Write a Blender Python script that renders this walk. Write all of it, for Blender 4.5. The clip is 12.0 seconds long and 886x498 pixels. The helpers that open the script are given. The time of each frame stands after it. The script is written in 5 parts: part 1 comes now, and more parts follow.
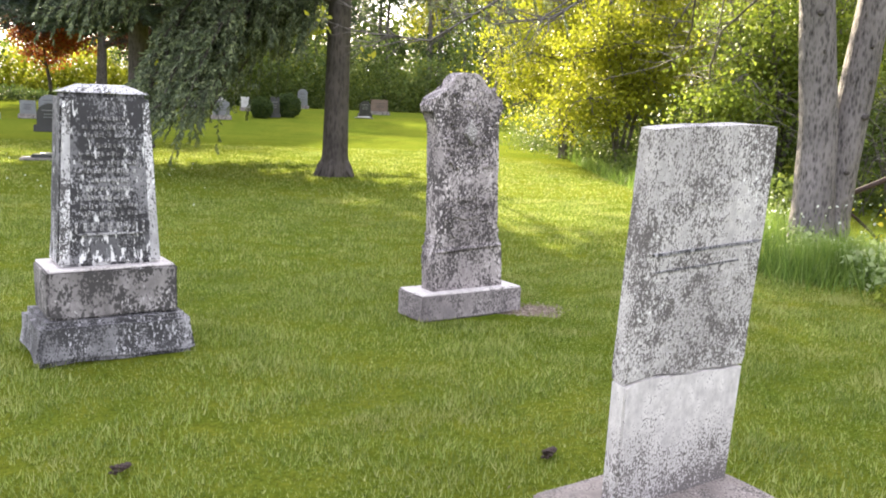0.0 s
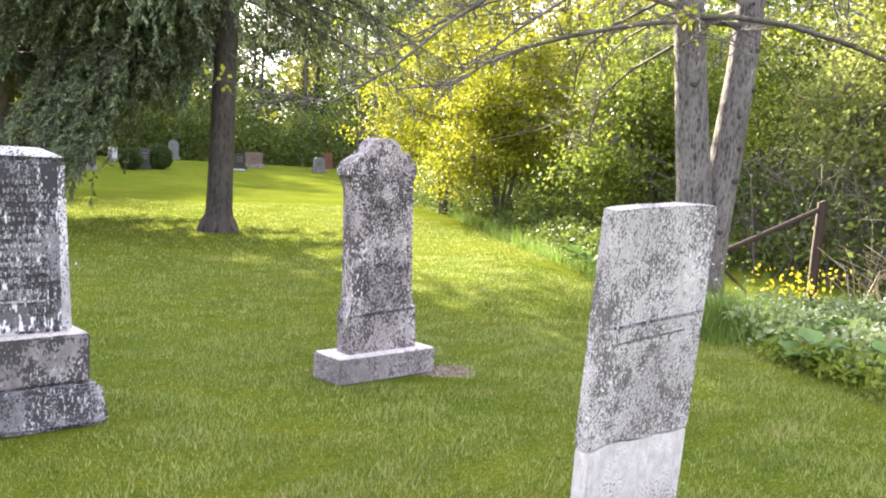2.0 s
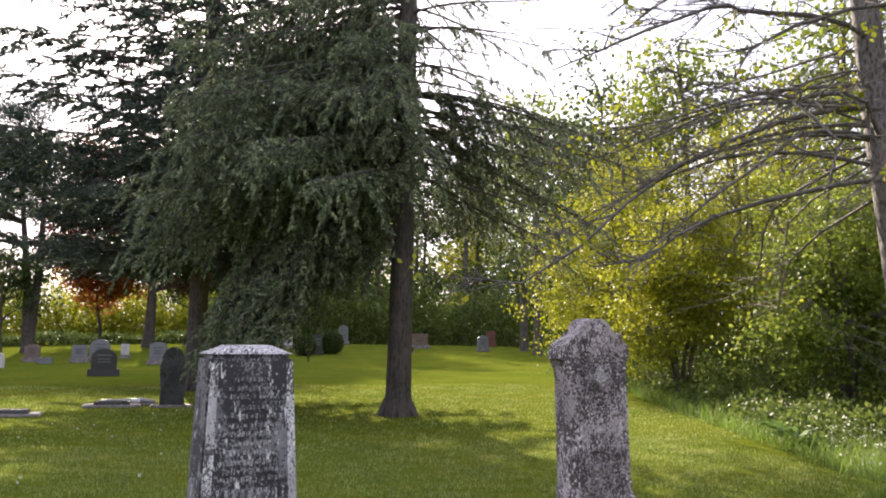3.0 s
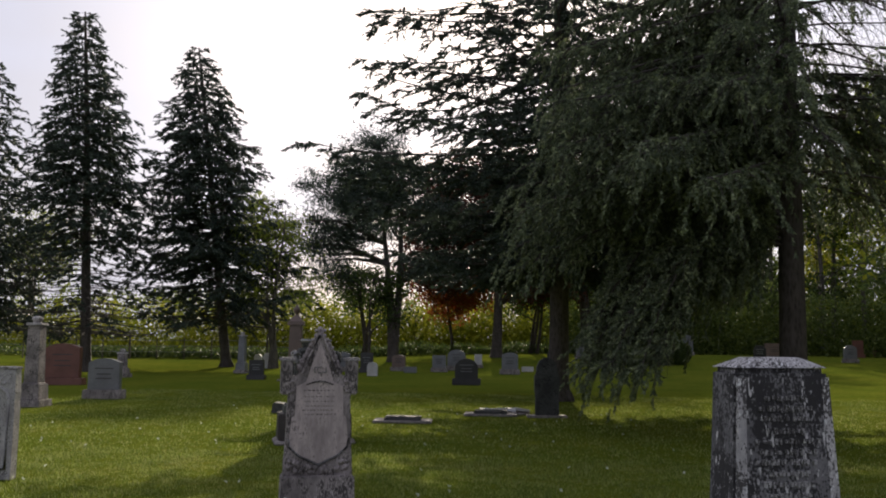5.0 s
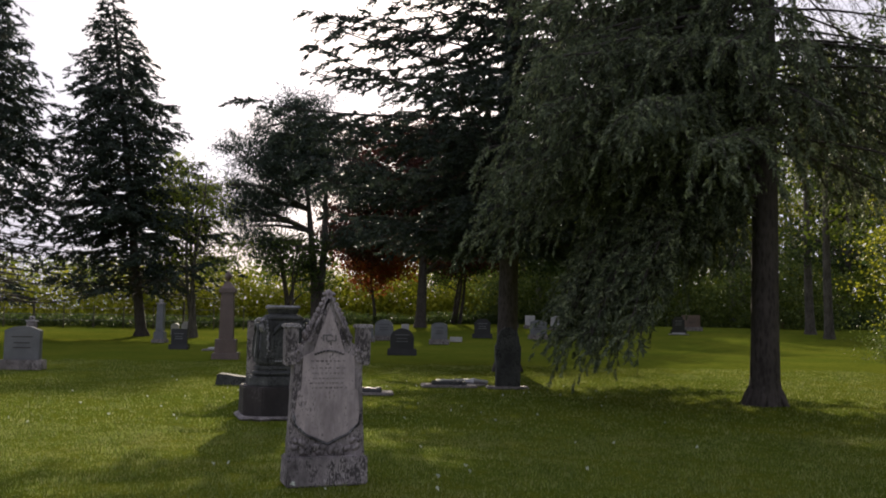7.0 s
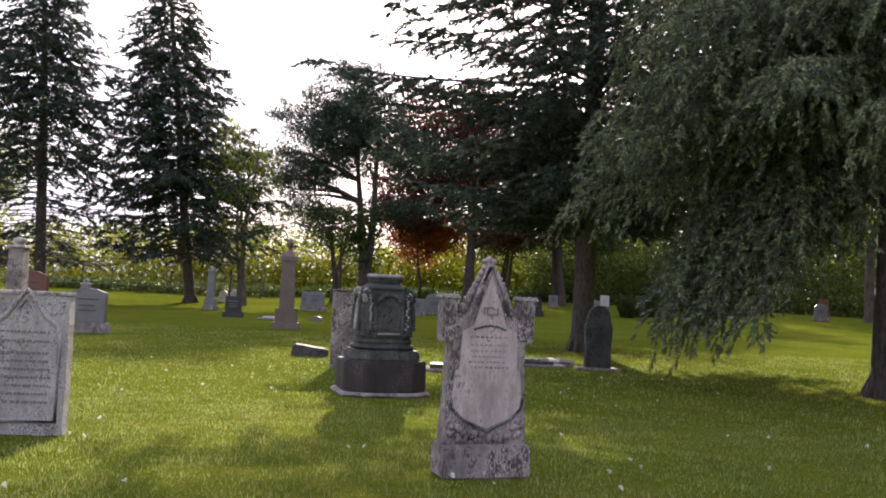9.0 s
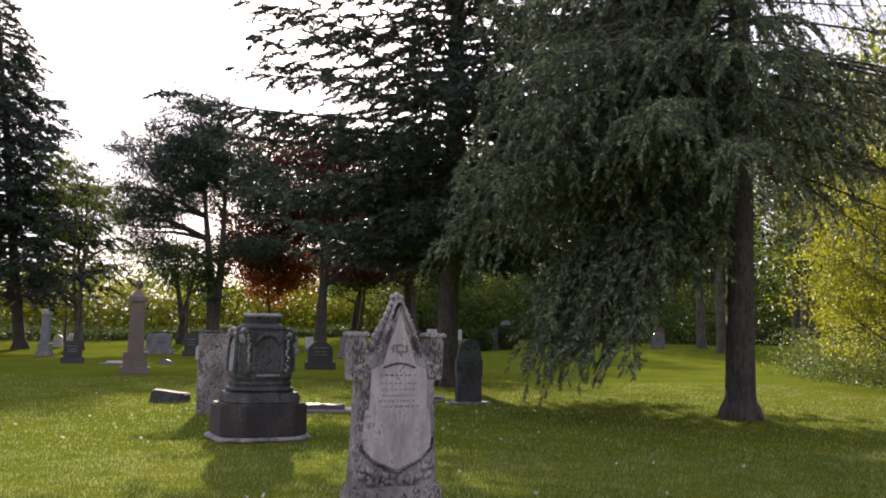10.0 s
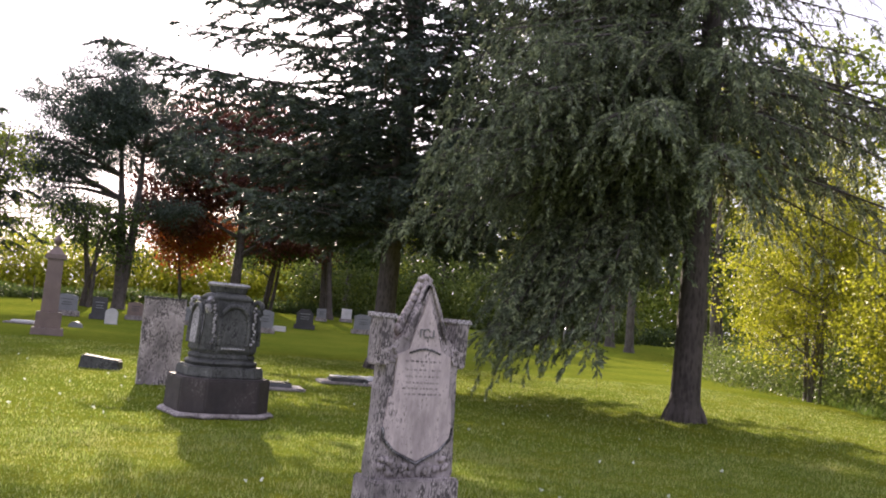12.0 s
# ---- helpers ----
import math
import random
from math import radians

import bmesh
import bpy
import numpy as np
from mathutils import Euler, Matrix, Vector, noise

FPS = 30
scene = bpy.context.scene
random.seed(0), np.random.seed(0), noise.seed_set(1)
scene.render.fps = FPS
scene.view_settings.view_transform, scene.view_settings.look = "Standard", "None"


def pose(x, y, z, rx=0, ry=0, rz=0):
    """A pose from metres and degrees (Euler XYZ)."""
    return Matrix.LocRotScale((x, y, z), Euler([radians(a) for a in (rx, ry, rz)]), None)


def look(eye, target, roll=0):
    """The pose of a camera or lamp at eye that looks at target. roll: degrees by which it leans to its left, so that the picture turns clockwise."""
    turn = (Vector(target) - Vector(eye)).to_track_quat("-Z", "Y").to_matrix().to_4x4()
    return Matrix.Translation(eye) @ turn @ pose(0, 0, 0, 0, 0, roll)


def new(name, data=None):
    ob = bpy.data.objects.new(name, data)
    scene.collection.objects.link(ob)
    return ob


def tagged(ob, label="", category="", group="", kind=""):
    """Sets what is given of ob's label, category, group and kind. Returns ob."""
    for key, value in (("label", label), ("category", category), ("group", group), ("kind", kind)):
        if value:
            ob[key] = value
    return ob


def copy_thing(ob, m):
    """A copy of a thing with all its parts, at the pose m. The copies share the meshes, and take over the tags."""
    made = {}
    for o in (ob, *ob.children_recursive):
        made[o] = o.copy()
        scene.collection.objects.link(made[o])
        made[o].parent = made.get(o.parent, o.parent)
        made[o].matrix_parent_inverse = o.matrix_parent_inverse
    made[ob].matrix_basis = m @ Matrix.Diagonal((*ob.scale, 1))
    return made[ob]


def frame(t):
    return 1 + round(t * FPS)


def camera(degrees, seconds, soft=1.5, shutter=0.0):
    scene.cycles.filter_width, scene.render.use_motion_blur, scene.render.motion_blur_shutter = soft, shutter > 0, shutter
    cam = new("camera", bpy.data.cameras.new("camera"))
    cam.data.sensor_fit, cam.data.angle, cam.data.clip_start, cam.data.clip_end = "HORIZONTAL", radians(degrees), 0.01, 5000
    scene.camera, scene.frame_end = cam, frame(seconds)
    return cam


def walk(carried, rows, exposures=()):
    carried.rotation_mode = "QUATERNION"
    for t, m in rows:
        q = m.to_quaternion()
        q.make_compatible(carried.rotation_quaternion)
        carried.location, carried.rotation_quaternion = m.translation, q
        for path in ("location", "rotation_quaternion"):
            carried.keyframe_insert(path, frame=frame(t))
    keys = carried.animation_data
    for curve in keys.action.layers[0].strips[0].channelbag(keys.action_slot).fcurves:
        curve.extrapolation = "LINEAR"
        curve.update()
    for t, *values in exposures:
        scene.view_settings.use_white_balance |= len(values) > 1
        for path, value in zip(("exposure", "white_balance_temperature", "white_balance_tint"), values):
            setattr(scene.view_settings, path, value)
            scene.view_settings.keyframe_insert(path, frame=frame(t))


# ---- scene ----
cam = camera(54.6, 12.0, soft=1.9)
PATH = [
    (0, (0.899, -1.185, 1.434), (1.493, 0.696, 1.108), 2.4),
    (0.5, (0.79, -1.113, 1.418), (1.627, 0.648, 0.975), 4.3),
    (1, (0.745, -1.176, 1.411), (1.68, 0.508, 0.872), 5.8),
    (1.5, (0.697, -1.231, 1.463), (1.567, 0.52, 1.044), 3.2),
    (2, (0.598, -1.128, 1.498), (1.468, 0.663, 1.307), 3.2),
    (2.5, (0.462, -1.027, 1.528), (1.328, 0.773, 1.615), 2.1),
    (3, (0.327, -0.877, 1.534), (0.843, 1.044, 1.738), 0.7),
    (3.3, (0.224, -0.761, 1.559), (0.505, 1.215, 1.689), 0.3),
    (3.5, (0.172, -0.758, 1.554), (0.288, 1.237, 1.641), -0.7),
    (3.7, (0.089, -0.736, 1.567), (-0.022, 1.258, 1.66), -2.1),
    (5.3, (-0.688, -0.085, 1.521), (-0.917, 1.889, 1.752), 0.5),
    (5.5, (-0.807, 0.007, 1.534), (-1.025, 1.986, 1.722), -0.0),
    (6, (-1.129, 0.216, 1.524), (-1.268, 2.205, 1.686), 0.5),
    (6.5, (-1.413, 0.368, 1.488), (-1.455, 2.359, 1.666), 0.4),
    (6.7, (-1.504, 0.437, 1.481), (-1.53, 2.43, 1.651), 0.5),
    (8.3, (-2.431, 1.177, 1.406), (-2.434, 3.173, 1.533), 2.7),
    (8.5, (-2.556, 1.245, 1.399), (-2.586, 3.241, 1.524), 2.9),
    (9, (-2.791, 1.469, 1.404), (-2.874, 3.465, 1.5), 2.7),
    (9.5, (-3.034, 1.593, 1.394), (-3.034, 3.591, 1.488), 3.5),
    (10, (-3.257, 1.62, 1.391), (-2.985, 3.592, 1.583), 1.2),
    (10.5, (-3.499, 1.686, 1.372), (-3.107, 3.629, 1.639), 1.4),
    (11, (-3.719, 1.84, 1.39), (-3.213, 3.754, 1.672), 1.8),
    (11.5, (-3.926, 1.931, 1.364), (-3.45, 3.858, 1.611), 4.3),
    (12, (-4.121, 2.121, 1.361), (-3.633, 4.053, 1.527), 5.2),
]
walk(cam, [(t, look(eye, target, roll)) for t, eye, target, roll in PATH],
     exposures=[(0, 2.80, 6500, 10), (1.0, 2.93, 6500, 10), (1.5, 2.86, 6500, 10), (2.0, 2.93, 6270, 14), (2.5, 2.66, 6270, 17), (3.0, 1.76, 6270, 18), (3.5, 1.72, 6270, 18), (3.7, 1.66, 6270, 18), (5.3, 0.13, 6270, 13), (5.5, 0.23, 6270, 13),
                (6.0, 0.72, 6270, 15), (6.5, 0.08, 6270, 15), (6.7, 0.13, 6270, 15), (8.3, 1.33, 6270, 21), (9.0, 1.39, 6270, 21), (9.5, 1.71, 6270, 23), (10.5, 0.71, 6270, 17), (11.0, 0.81, 6270, 17), (12.0, 1.75, 6270, 23)])

# ---- light ----
SUN_UP, SUN_AZ = radians(22.5), radians(-2.5)      # the sun stands ahead, behind the spruces
world = bpy.data.worlds.new("sky")
scene.world = world
world.use_nodes = True
wn, wl = world.node_tree.nodes, world.node_tree.links
sky = wn.new("ShaderNodeTexSky")
sky.sky_type, sky.sun_disc, sky.sun_elevation, sky.sun_rotation, sky.dust_density = "NISHITA", False, SUN_UP, SUN_AZ, 5.0
wcoord, wmap = wn.new("ShaderNodeTexCoord"), wn.new("ShaderNodeMapping")
wmap.inputs["Scale"].default_value = (1.0, 1.0, 2.6)
clouds, cramp, cmix = wn.new("ShaderNodeTexNoise"), wn.new("ShaderNodeValToRGB"), wn.new("ShaderNodeMixRGB")
clouds.inputs["Scale"].default_value, clouds.inputs["Detail"].default_value = 2.2, 6.0
cramp.color_ramp.elements[0].position, cramp.color_ramp.elements[0].color = 0.30, (0.45, 0.45, 0.45, 1)
cramp.color_ramp.elements[1].position, cramp.color_ramp.elements[1].color = 0.62, (0.85, 0.85, 0.85, 1)
cmix.inputs[2].default_value = (13.4, 13.6, 15.6, 1)
wl.new(wcoord.outputs["Generated"], wmap.inputs["Vector"])
wl.new(wmap.outputs["Vector"], clouds.inputs["Vector"])
wl.new(clouds.outputs["Fac"], cramp.inputs["Fac"])
wl.new(cramp.outputs["Color"], cmix.inputs[0])
wl.new(sky.outputs["Color"], cmix.inputs[1])
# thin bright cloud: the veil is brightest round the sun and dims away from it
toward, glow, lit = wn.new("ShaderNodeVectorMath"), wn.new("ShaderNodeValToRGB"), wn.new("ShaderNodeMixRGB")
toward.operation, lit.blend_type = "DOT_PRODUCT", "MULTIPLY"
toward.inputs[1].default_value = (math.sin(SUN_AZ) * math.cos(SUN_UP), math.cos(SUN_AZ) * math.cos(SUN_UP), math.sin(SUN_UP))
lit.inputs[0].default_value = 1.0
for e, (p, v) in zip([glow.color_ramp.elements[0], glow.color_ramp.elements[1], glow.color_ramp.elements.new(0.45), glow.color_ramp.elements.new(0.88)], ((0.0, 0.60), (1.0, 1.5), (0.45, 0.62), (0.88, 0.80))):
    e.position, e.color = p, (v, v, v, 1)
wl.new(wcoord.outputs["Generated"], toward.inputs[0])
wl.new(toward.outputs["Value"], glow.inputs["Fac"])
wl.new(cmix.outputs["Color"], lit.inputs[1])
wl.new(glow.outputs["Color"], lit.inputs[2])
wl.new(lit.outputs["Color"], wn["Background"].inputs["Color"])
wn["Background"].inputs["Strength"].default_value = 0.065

sun = new("sun", bpy.data.lights.new("sun", "SUN"))
sun.data.energy, sun.data.angle, sun.data.color = 5.0, radians(0.7), (1.0, 0.87, 0.64)
sun.matrix_world = look((60 * math.sin(SUN_AZ), 60 * math.cos(SUN_AZ), 60 * math.tan(SUN_UP)), (0, 0, 0))


# ---- materials ----
def material(name):
    m = bpy.data.materials.new(name)
    m.use_nodes = True
    return m, m.node_tree.nodes, m.node_tree.links, m.node_tree.nodes["Principled BSDF"]


def noise_node(n, l, scale, detail=5.0, rough=0.6, stretch=None, coords="Object"):
    """A noise texture in the object's own metres."""
    tc, tex = n.new("ShaderNodeTexCoord"), n.new("ShaderNodeTexNoise")
    tex.inputs["Scale"].default_value, tex.inputs["Detail"].default_value, tex.inputs["Roughness"].default_value = scale, detail, rough
    if stretch:
        mp = n.new("ShaderNodeMapping")
        mp.inputs["Scale"].default_value = stretch
        l.new(tc.outputs[coords], mp.inputs["Vector"])
        l.new(mp.outputs["Vector"], tex.inputs["Vector"])
    else:
        l.new(tc.outputs[coords], tex.inputs["Vector"])
    return tex


def ramp_node(n, l, source, stops):
    r = n.new("ShaderNodeValToRGB")
    while len(r.color_ramp.elements) < len(stops):
        r.color_ramp.elements.new(0.5)
    for e, (p, c) in zip(r.color_ramp.elements, stops):
        e.position, e.color = p, (*c, 1)
    l.new(source, r.inputs["Fac"])
    return r


def mix_node(n, l, fac, a, b, mode="MIX"):
    m = n.new("ShaderNodeMixRGB")
    m.blend_type = mode
    for k, v in ((0, fac), (1, a), (2, b)):
        if isinstance(v, (int, float)):
            m.inputs[k].default_value = v
        elif isinstance(v, tuple):
            m.inputs[k].default_value = (*v, 1)
        else:
            l.new(v, m.inputs[k])
    return m


def bump_node(n, l, bsdf, height, strength, distance):
    b = n.new("ShaderNodeBump")
    b.inputs["Strength"].default_value, b.inputs["Distance"].default_value = strength, distance
    l.new(height, b.inputs["Height"])
    l.new(b.outputs["Normal"], bsdf.inputs["Normal"])


def stone_material(name, pale, dark, lichen, amount=0.5, grain=45.0, rough=0.85, stretch=(1, 1, 0.6), relief=0.006, chips=0.5, patchy=0.34, foot=None, crust=None):
    """Weathered stone: broad stains, peppered dark lichen that gathers in patches, pale flaked chips."""
    m, n, l, b = material(name)
    broad = noise_node(n, l, 3.2, 4, 0.6, (1, 1, 0.7))
    fine = noise_node(n, l, grain * 2.6, 3, 0.6, stretch)
    mid = noise_node(n, l, grain * 0.5, 4, 0.65, stretch)
    patch = noise_node(n, l, 5.5, 3, 0.6, (1, 1, 0.8))
    base = ramp_node(n, l, broad.outputs["Fac"], [(0.36, dark), (0.60, pale)])
    tint = ramp_node(n, l, mid.outputs["Fac"], [(0.32, (0.72, 0.71, 0.72)), (0.66, (1.12, 1.12, 1.12))])
    body = mix_node(n, l, 1.0, base.outputs["Color"], tint.outputs["Color"], "MULTIPLY")
    gather = mix_node(n, l, patchy, mix_node(n, l, 0.30, fine.outputs["Fac"], mid.outputs["Fac"]).outputs["Color"], patch.outputs["Fac"])
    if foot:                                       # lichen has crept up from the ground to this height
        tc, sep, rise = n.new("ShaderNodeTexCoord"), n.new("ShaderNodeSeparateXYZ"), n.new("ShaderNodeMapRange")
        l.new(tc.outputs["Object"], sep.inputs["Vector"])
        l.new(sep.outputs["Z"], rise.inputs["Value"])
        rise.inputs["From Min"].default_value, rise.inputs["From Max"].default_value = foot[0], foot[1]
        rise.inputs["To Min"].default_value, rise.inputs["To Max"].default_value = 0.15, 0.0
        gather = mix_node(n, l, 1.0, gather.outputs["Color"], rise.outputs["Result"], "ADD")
    lo = 0.585 - 0.15 * amount
    speck = ramp_node(n, l, gather.outputs["Color"], [(lo, (0, 0, 0)), (lo + 0.035, (1, 1, 1))])
    col = mix_node(n, l, speck.outputs["Color"], body.outputs["Color"], lichen)
    flake = noise_node(n, l, grain * 1.6, 3, 0.6, (1, 1, 0.5))
    chip = ramp_node(n, l, mix_node(n, l, 0.42, flake.outputs["Fac"], broad.outputs["Fac"]).outputs["Color"], [(0.625 - 0.05 * chips, (0, 0, 0)), (0.650 - 0.05 * chips, (1, 1, 1))])
    col2 = mix_node(n, l, chip.outputs["Color"], col.outputs["Color"], tuple(min(0.8, 1.3 * c + 0.05) for c in pale))
    if crust:                                      # streaky white crust that has broken out near this height
        tc, sep, band = n.new("ShaderNodeTexCoord"), n.new("ShaderNodeSeparateXYZ"), n.new("ShaderNodeMapRange")
        l.new(tc.outputs["Object"], sep.inputs["Vector"])
        l.new(sep.outputs["Z"], band.inputs["Value"])
        band.inputs["From Min"].default_value, band.inputs["From Max"].default_value = crust[0], crust[1]
        band.inputs["To Min"].default_value, band.inputs["To Max"].default_value = 0.13, 0.0
        streak = noise_node(n, l, 30, 4, 0.65, (1, 1, 0.32))
        broken = ramp_node(n, l, mix_node(n, l, 1.0, streak.outputs["Fac"], band.outputs["Result"], "ADD").outputs["Color"], [(0.635, (0, 0, 0)), (0.665, (1, 1, 1))])
        col2 = mix_node(n, l, broken.outputs["Color"], col2.outputs["Color"], (0.66, 0.645, 0.64))
    l.new(col2.outputs["Color"], b.inputs["Base Color"])
    b.inputs["Roughness"].default_value = rough
    bump_node(n, l, b, mix_node(n, l, 0.5, fine.outputs["Fac"], mid.outputs["Fac"]).outputs["Color"], 0.8, relief)
    return m


def granite_material(name, colour, rough=0.35, speck=0.5):
    m, n, l, b = material(name)
    fine = noise_node(n, l, 90, 3, 0.7)
    broad = noise_node(n, l, 2.5, 3)
    dark = tuple(c * (1 - speck) for c in colour)
    col = ramp_node(n, l, fine.outputs["Fac"], [(0.35, dark), (0.65, colour)])
    stain = ramp_node(n, l, broad.outputs["Fac"], [(0.35, (0.75, 0.75, 0.75)), (0.65, (1, 1, 1))])
    l.new(mix_node(n, l, 1.0, col.outputs["Color"], stain.outputs["Color"], "MULTIPLY").outputs["Color"], b.inputs["Base Color"])
    b.inputs["Roughness"].default_value = rough
    bump_node(n, l, b, fine.outputs["Fac"], 0.3, 0.002)
    return m


def leaf_material(name, shades, glow=0.45, rough=0.55, straw=None, tuft=None):
    """Thin leaves or needles: each one takes its own shade, and light comes through."""
    m, n, l, b = material(name)
    geo = n.new("ShaderNodeNewGeometry")
    stops = [(i / (len(shades) - 1), c) for i, c in enumerate(shades)]
    col = ramp_node(n, l, geo.outputs["Random Per Island"], stops)
    clump = ramp_node(n, l, noise_node(n, l, 1.3, 5, 0.7).outputs["Fac"], [(0.32, (0.66, 0.70, 0.66)), (0.52, (0.95, 0.96, 0.95)), (0.70, (1.12, 1.08, 1.1))])
    col = mix_node(n, l, 1.0, col.outputs["Color"], clump.outputs["Color"], "MULTIPLY")
    if tuft:                                       # new growth and old growth, shoot by shoot
        young = ramp_node(n, l, noise_node(n, l, tuft, 3, 0.6).outputs["Fac"], [(0.38, (0.55, 0.58, 0.60)), (0.52, (0.95, 0.95, 0.92)), (0.64, (1.5, 1.46, 1.25))])
        col = mix_node(n, l, 1.0, col.outputs["Color"], young.outputs["Color"], "MULTIPLY")
    if straw:
        worn = ramp_node(n, l, noise_node(n, l, 0.75, 5, 0.7, (1, 1.7, 1)).outputs["Fac"], [(0.53, (0, 0, 0)), (0.68, (0.6, 0.6, 0.6))])
        col = mix_node(n, l, worn.outputs["Color"], col.outputs["Color"], straw)
    b.inputs["Roughness"].default_value = rough
    b.inputs["Specular IOR Level"].default_value = 0.25
    l.new(col.outputs["Color"], b.inputs["Base Color"])
    tr, mx = n.new("ShaderNodeBsdfTranslucent"), n.new("ShaderNodeMixShader")
    l.new(col.outputs["Color"], tr.inputs["Color"])
    mx.inputs[0].default_value = glow
    l.new(b.outputs["BSDF"], mx.inputs[1])
    l.new(tr.outputs["BSDF"], mx.inputs[2])
    l.new(mx.outputs["Shader"], n["Material Output"].inputs["Surface"])
    return m


def bark_material(name, light, dark, scale=14.0, relief=0.03):
    m, n, l, b = material(name)
    ridges = noise_node(n, l, scale, 6, 0.72, (1, 1, 0.16))
    plates = n.new("ShaderNodeTexVoronoi")
    tc, mp = n.new("ShaderNodeTexCoord"), n.new("ShaderNodeMapping")
    mp.inputs["Scale"].default_value = (1, 1, 0.4)
    l.new(tc.outputs["Object"], mp.inputs["Vector"])
    l.new(mp.outputs["Vector"], plates.inputs["Vector"])
    plates.inputs["Scale"].default_value = scale * 1.3
    mixed = mix_node(n, l, 0.28, ridges.outputs["Fac"], plates.outputs["Distance"])
    col = ramp_node(n, l, mixed.outputs["Color"], [(0.33, dark), (0.55, light)])
    patch = ramp_node(n, l, noise_node(n, l, 2.0, 4).outputs["Fac"], [(0.35, (0.65, 0.65, 0.65)), (0.7, (1.1, 1.1, 1.1))])
    l.new(mix_node(n, l, 1.0, col.outputs["Color"], patch.outputs["Color"], "MULTIPLY").outputs["Color"], b.inputs["Base Color"])
    b.inputs["Roughness"].default_value = 0.9
    bump_node(n, l, b, mixed.outputs["Color"], 0.9, relief)
    return m


def lawn_material():
    m, n, l, b = material("lawn")
    fine = noise_node(n, l, 38, 6, 0.75)
    tuft = noise_node(n, l, 5.0, 5, 0.65)
    broad = noise_node(n, l, 0.35, 4)
    col = ramp_node(n, l, fine.outputs["Fac"], [(0.30, (0.051, 0.067, 0.011)), (0.52, (0.113, 0.140, 0.018)), (0.72, (0.195, 0.208, 0.040))])
    dry = ramp_node(n, l, tuft.outputs["Fac"], [(0.40, (0.85, 0.9, 0.85)), (0.66, (1.2, 1.1, 1.05))])
    c2 = mix_node(n, l, 1.0, col.outputs["Color"], dry.outputs["Color"], "MULTIPLY")
    wide = ramp_node(n, l, broad.outputs["Fac"], [(0.38, (0.85, 0.92, 0.8)), (0.64, (1.15, 1.08, 1.0))])
    c3 = mix_node(n, l, 1.0, c2.outputs["Color"], wide.outputs["Color"], "MULTIPLY")
    l.new(c3.outputs["Color"], b.inputs["Base Color"])
    b.inputs["Roughness"].default_value = 0.8
    b.inputs["Specular IOR Level"].default_value = 0.0
    bump_node(n, l, b, mix_node(n, l, 0.4, fine.outputs["Fac"], tuft.outputs["Fac"]).outputs["Color"], 0.9, 0.05)
    return m


LAWN = lawn_material()
BLADE = leaf_material("grass_blade", [(0.085, 0.120, 0.022), (0.200, 0.265, 0.046), (0.29, 0.345, 0.085), (0.41, 0.42, 0.17)], 0.42, 0.75, (0.40, 0.385, 0.15))
WEED = leaf_material("weed_leaf", [(0.10, 0.17, 0.03), (0.17, 0.26, 0.04), (0.25, 0.33, 0.08)], 0.45)
HERB = leaf_material("pale_herb_leaf", [(0.17, 0.235, 0.075), (0.27, 0.345, 0.13), (0.42, 0.48, 0.26)], 0.35)
BURDOCK = leaf_material("burdock_leaf", [(0.10, 0.185, 0.045), (0.17, 0.27, 0.075)], 0.35, 0.45)
SPRUCE = leaf_material("spruce_needles", [(0.090, 0.116, 0.062), (0.162, 0.198, 0.112), (0.29, 0.33, 0.21)], 0.32, 0.55, None, 6.0)
FARSPRUCE = leaf_material("dark_spruce_needles", [(0.038, 0.054, 0.042), (0.072, 0.098, 0.076)], 0.18, 0.55, None, 3.0)
PINE = leaf_material("pine_needles", [(0.038, 0.058, 0.044), (0.080, 0.108, 0.085)], 0.18, 0.55, None, 2.5)
YELLOW = leaf_material("spring_leaf", [(0.19, 0.21, 0.012), (0.31, 0.33, 0.02), (0.42, 0.41, 0.04)], 0.44)
GREEN = leaf_material("fresh_leaf", [(0.12, 0.17, 0.02), (0.21, 0.27, 0.035), (0.30, 0.34, 0.05)], 0.42)
DEEP = leaf_material("deep_leaf", [(0.035, 0.060, 0.018), (0.065, 0.10, 0.028), (0.11, 0.15, 0.04)], 0.4)
UNDER = leaf_material("sapling_leaf", [(0.07, 0.105, 0.02), (0.125, 0.17, 0.035), (0.19, 0.23, 0.055)], 0.38)
THICKET = leaf_material("thicket_leaf", [(0.15, 0.18, 0.04), (0.25, 0.285, 0.07), (0.36, 0.385, 0.115)], 0.45)
COPPER = leaf_material("copper_leaf", [(0.05, 0.018, 0.017), (0.105, 0.034, 0.026), (0.13, 0.06, 0.036)], 0.45)
RED = leaf_material("red_leaf", [(0.28, 0.045, 0.015), (0.34, 0.085, 0.02), (0.27, 0.15, 0.03)], 0.34)
FLOWER = leaf_material("yellow_petal", [(0.75, 0.60, 0.03), (0.85, 0.72, 0.06)], 0.3)
WHITEBLOOM = leaf_material("white_petal", [(0.62, 0.66, 0.55), (0.78, 0.80, 0.72)], 0.3)
STRAW = leaf_material("dry_stem", [(0.30, 0.24, 0.15), (0.42, 0.35, 0.24)], 0.2)
BARK = bark_material("spruce_bark", (0.095, 0.080, 0.071), (0.035, 0.027, 0.023))
GREYBARK = bark_material("grey_bark", (0.24, 0.215, 0.21), (0.035, 0.030, 0.028), 24, 0.05)
KNOT = bark_material("dark_knot_bark", (0.10, 0.085, 0.078), (0.02, 0.016, 0.014), 30, 0.02)
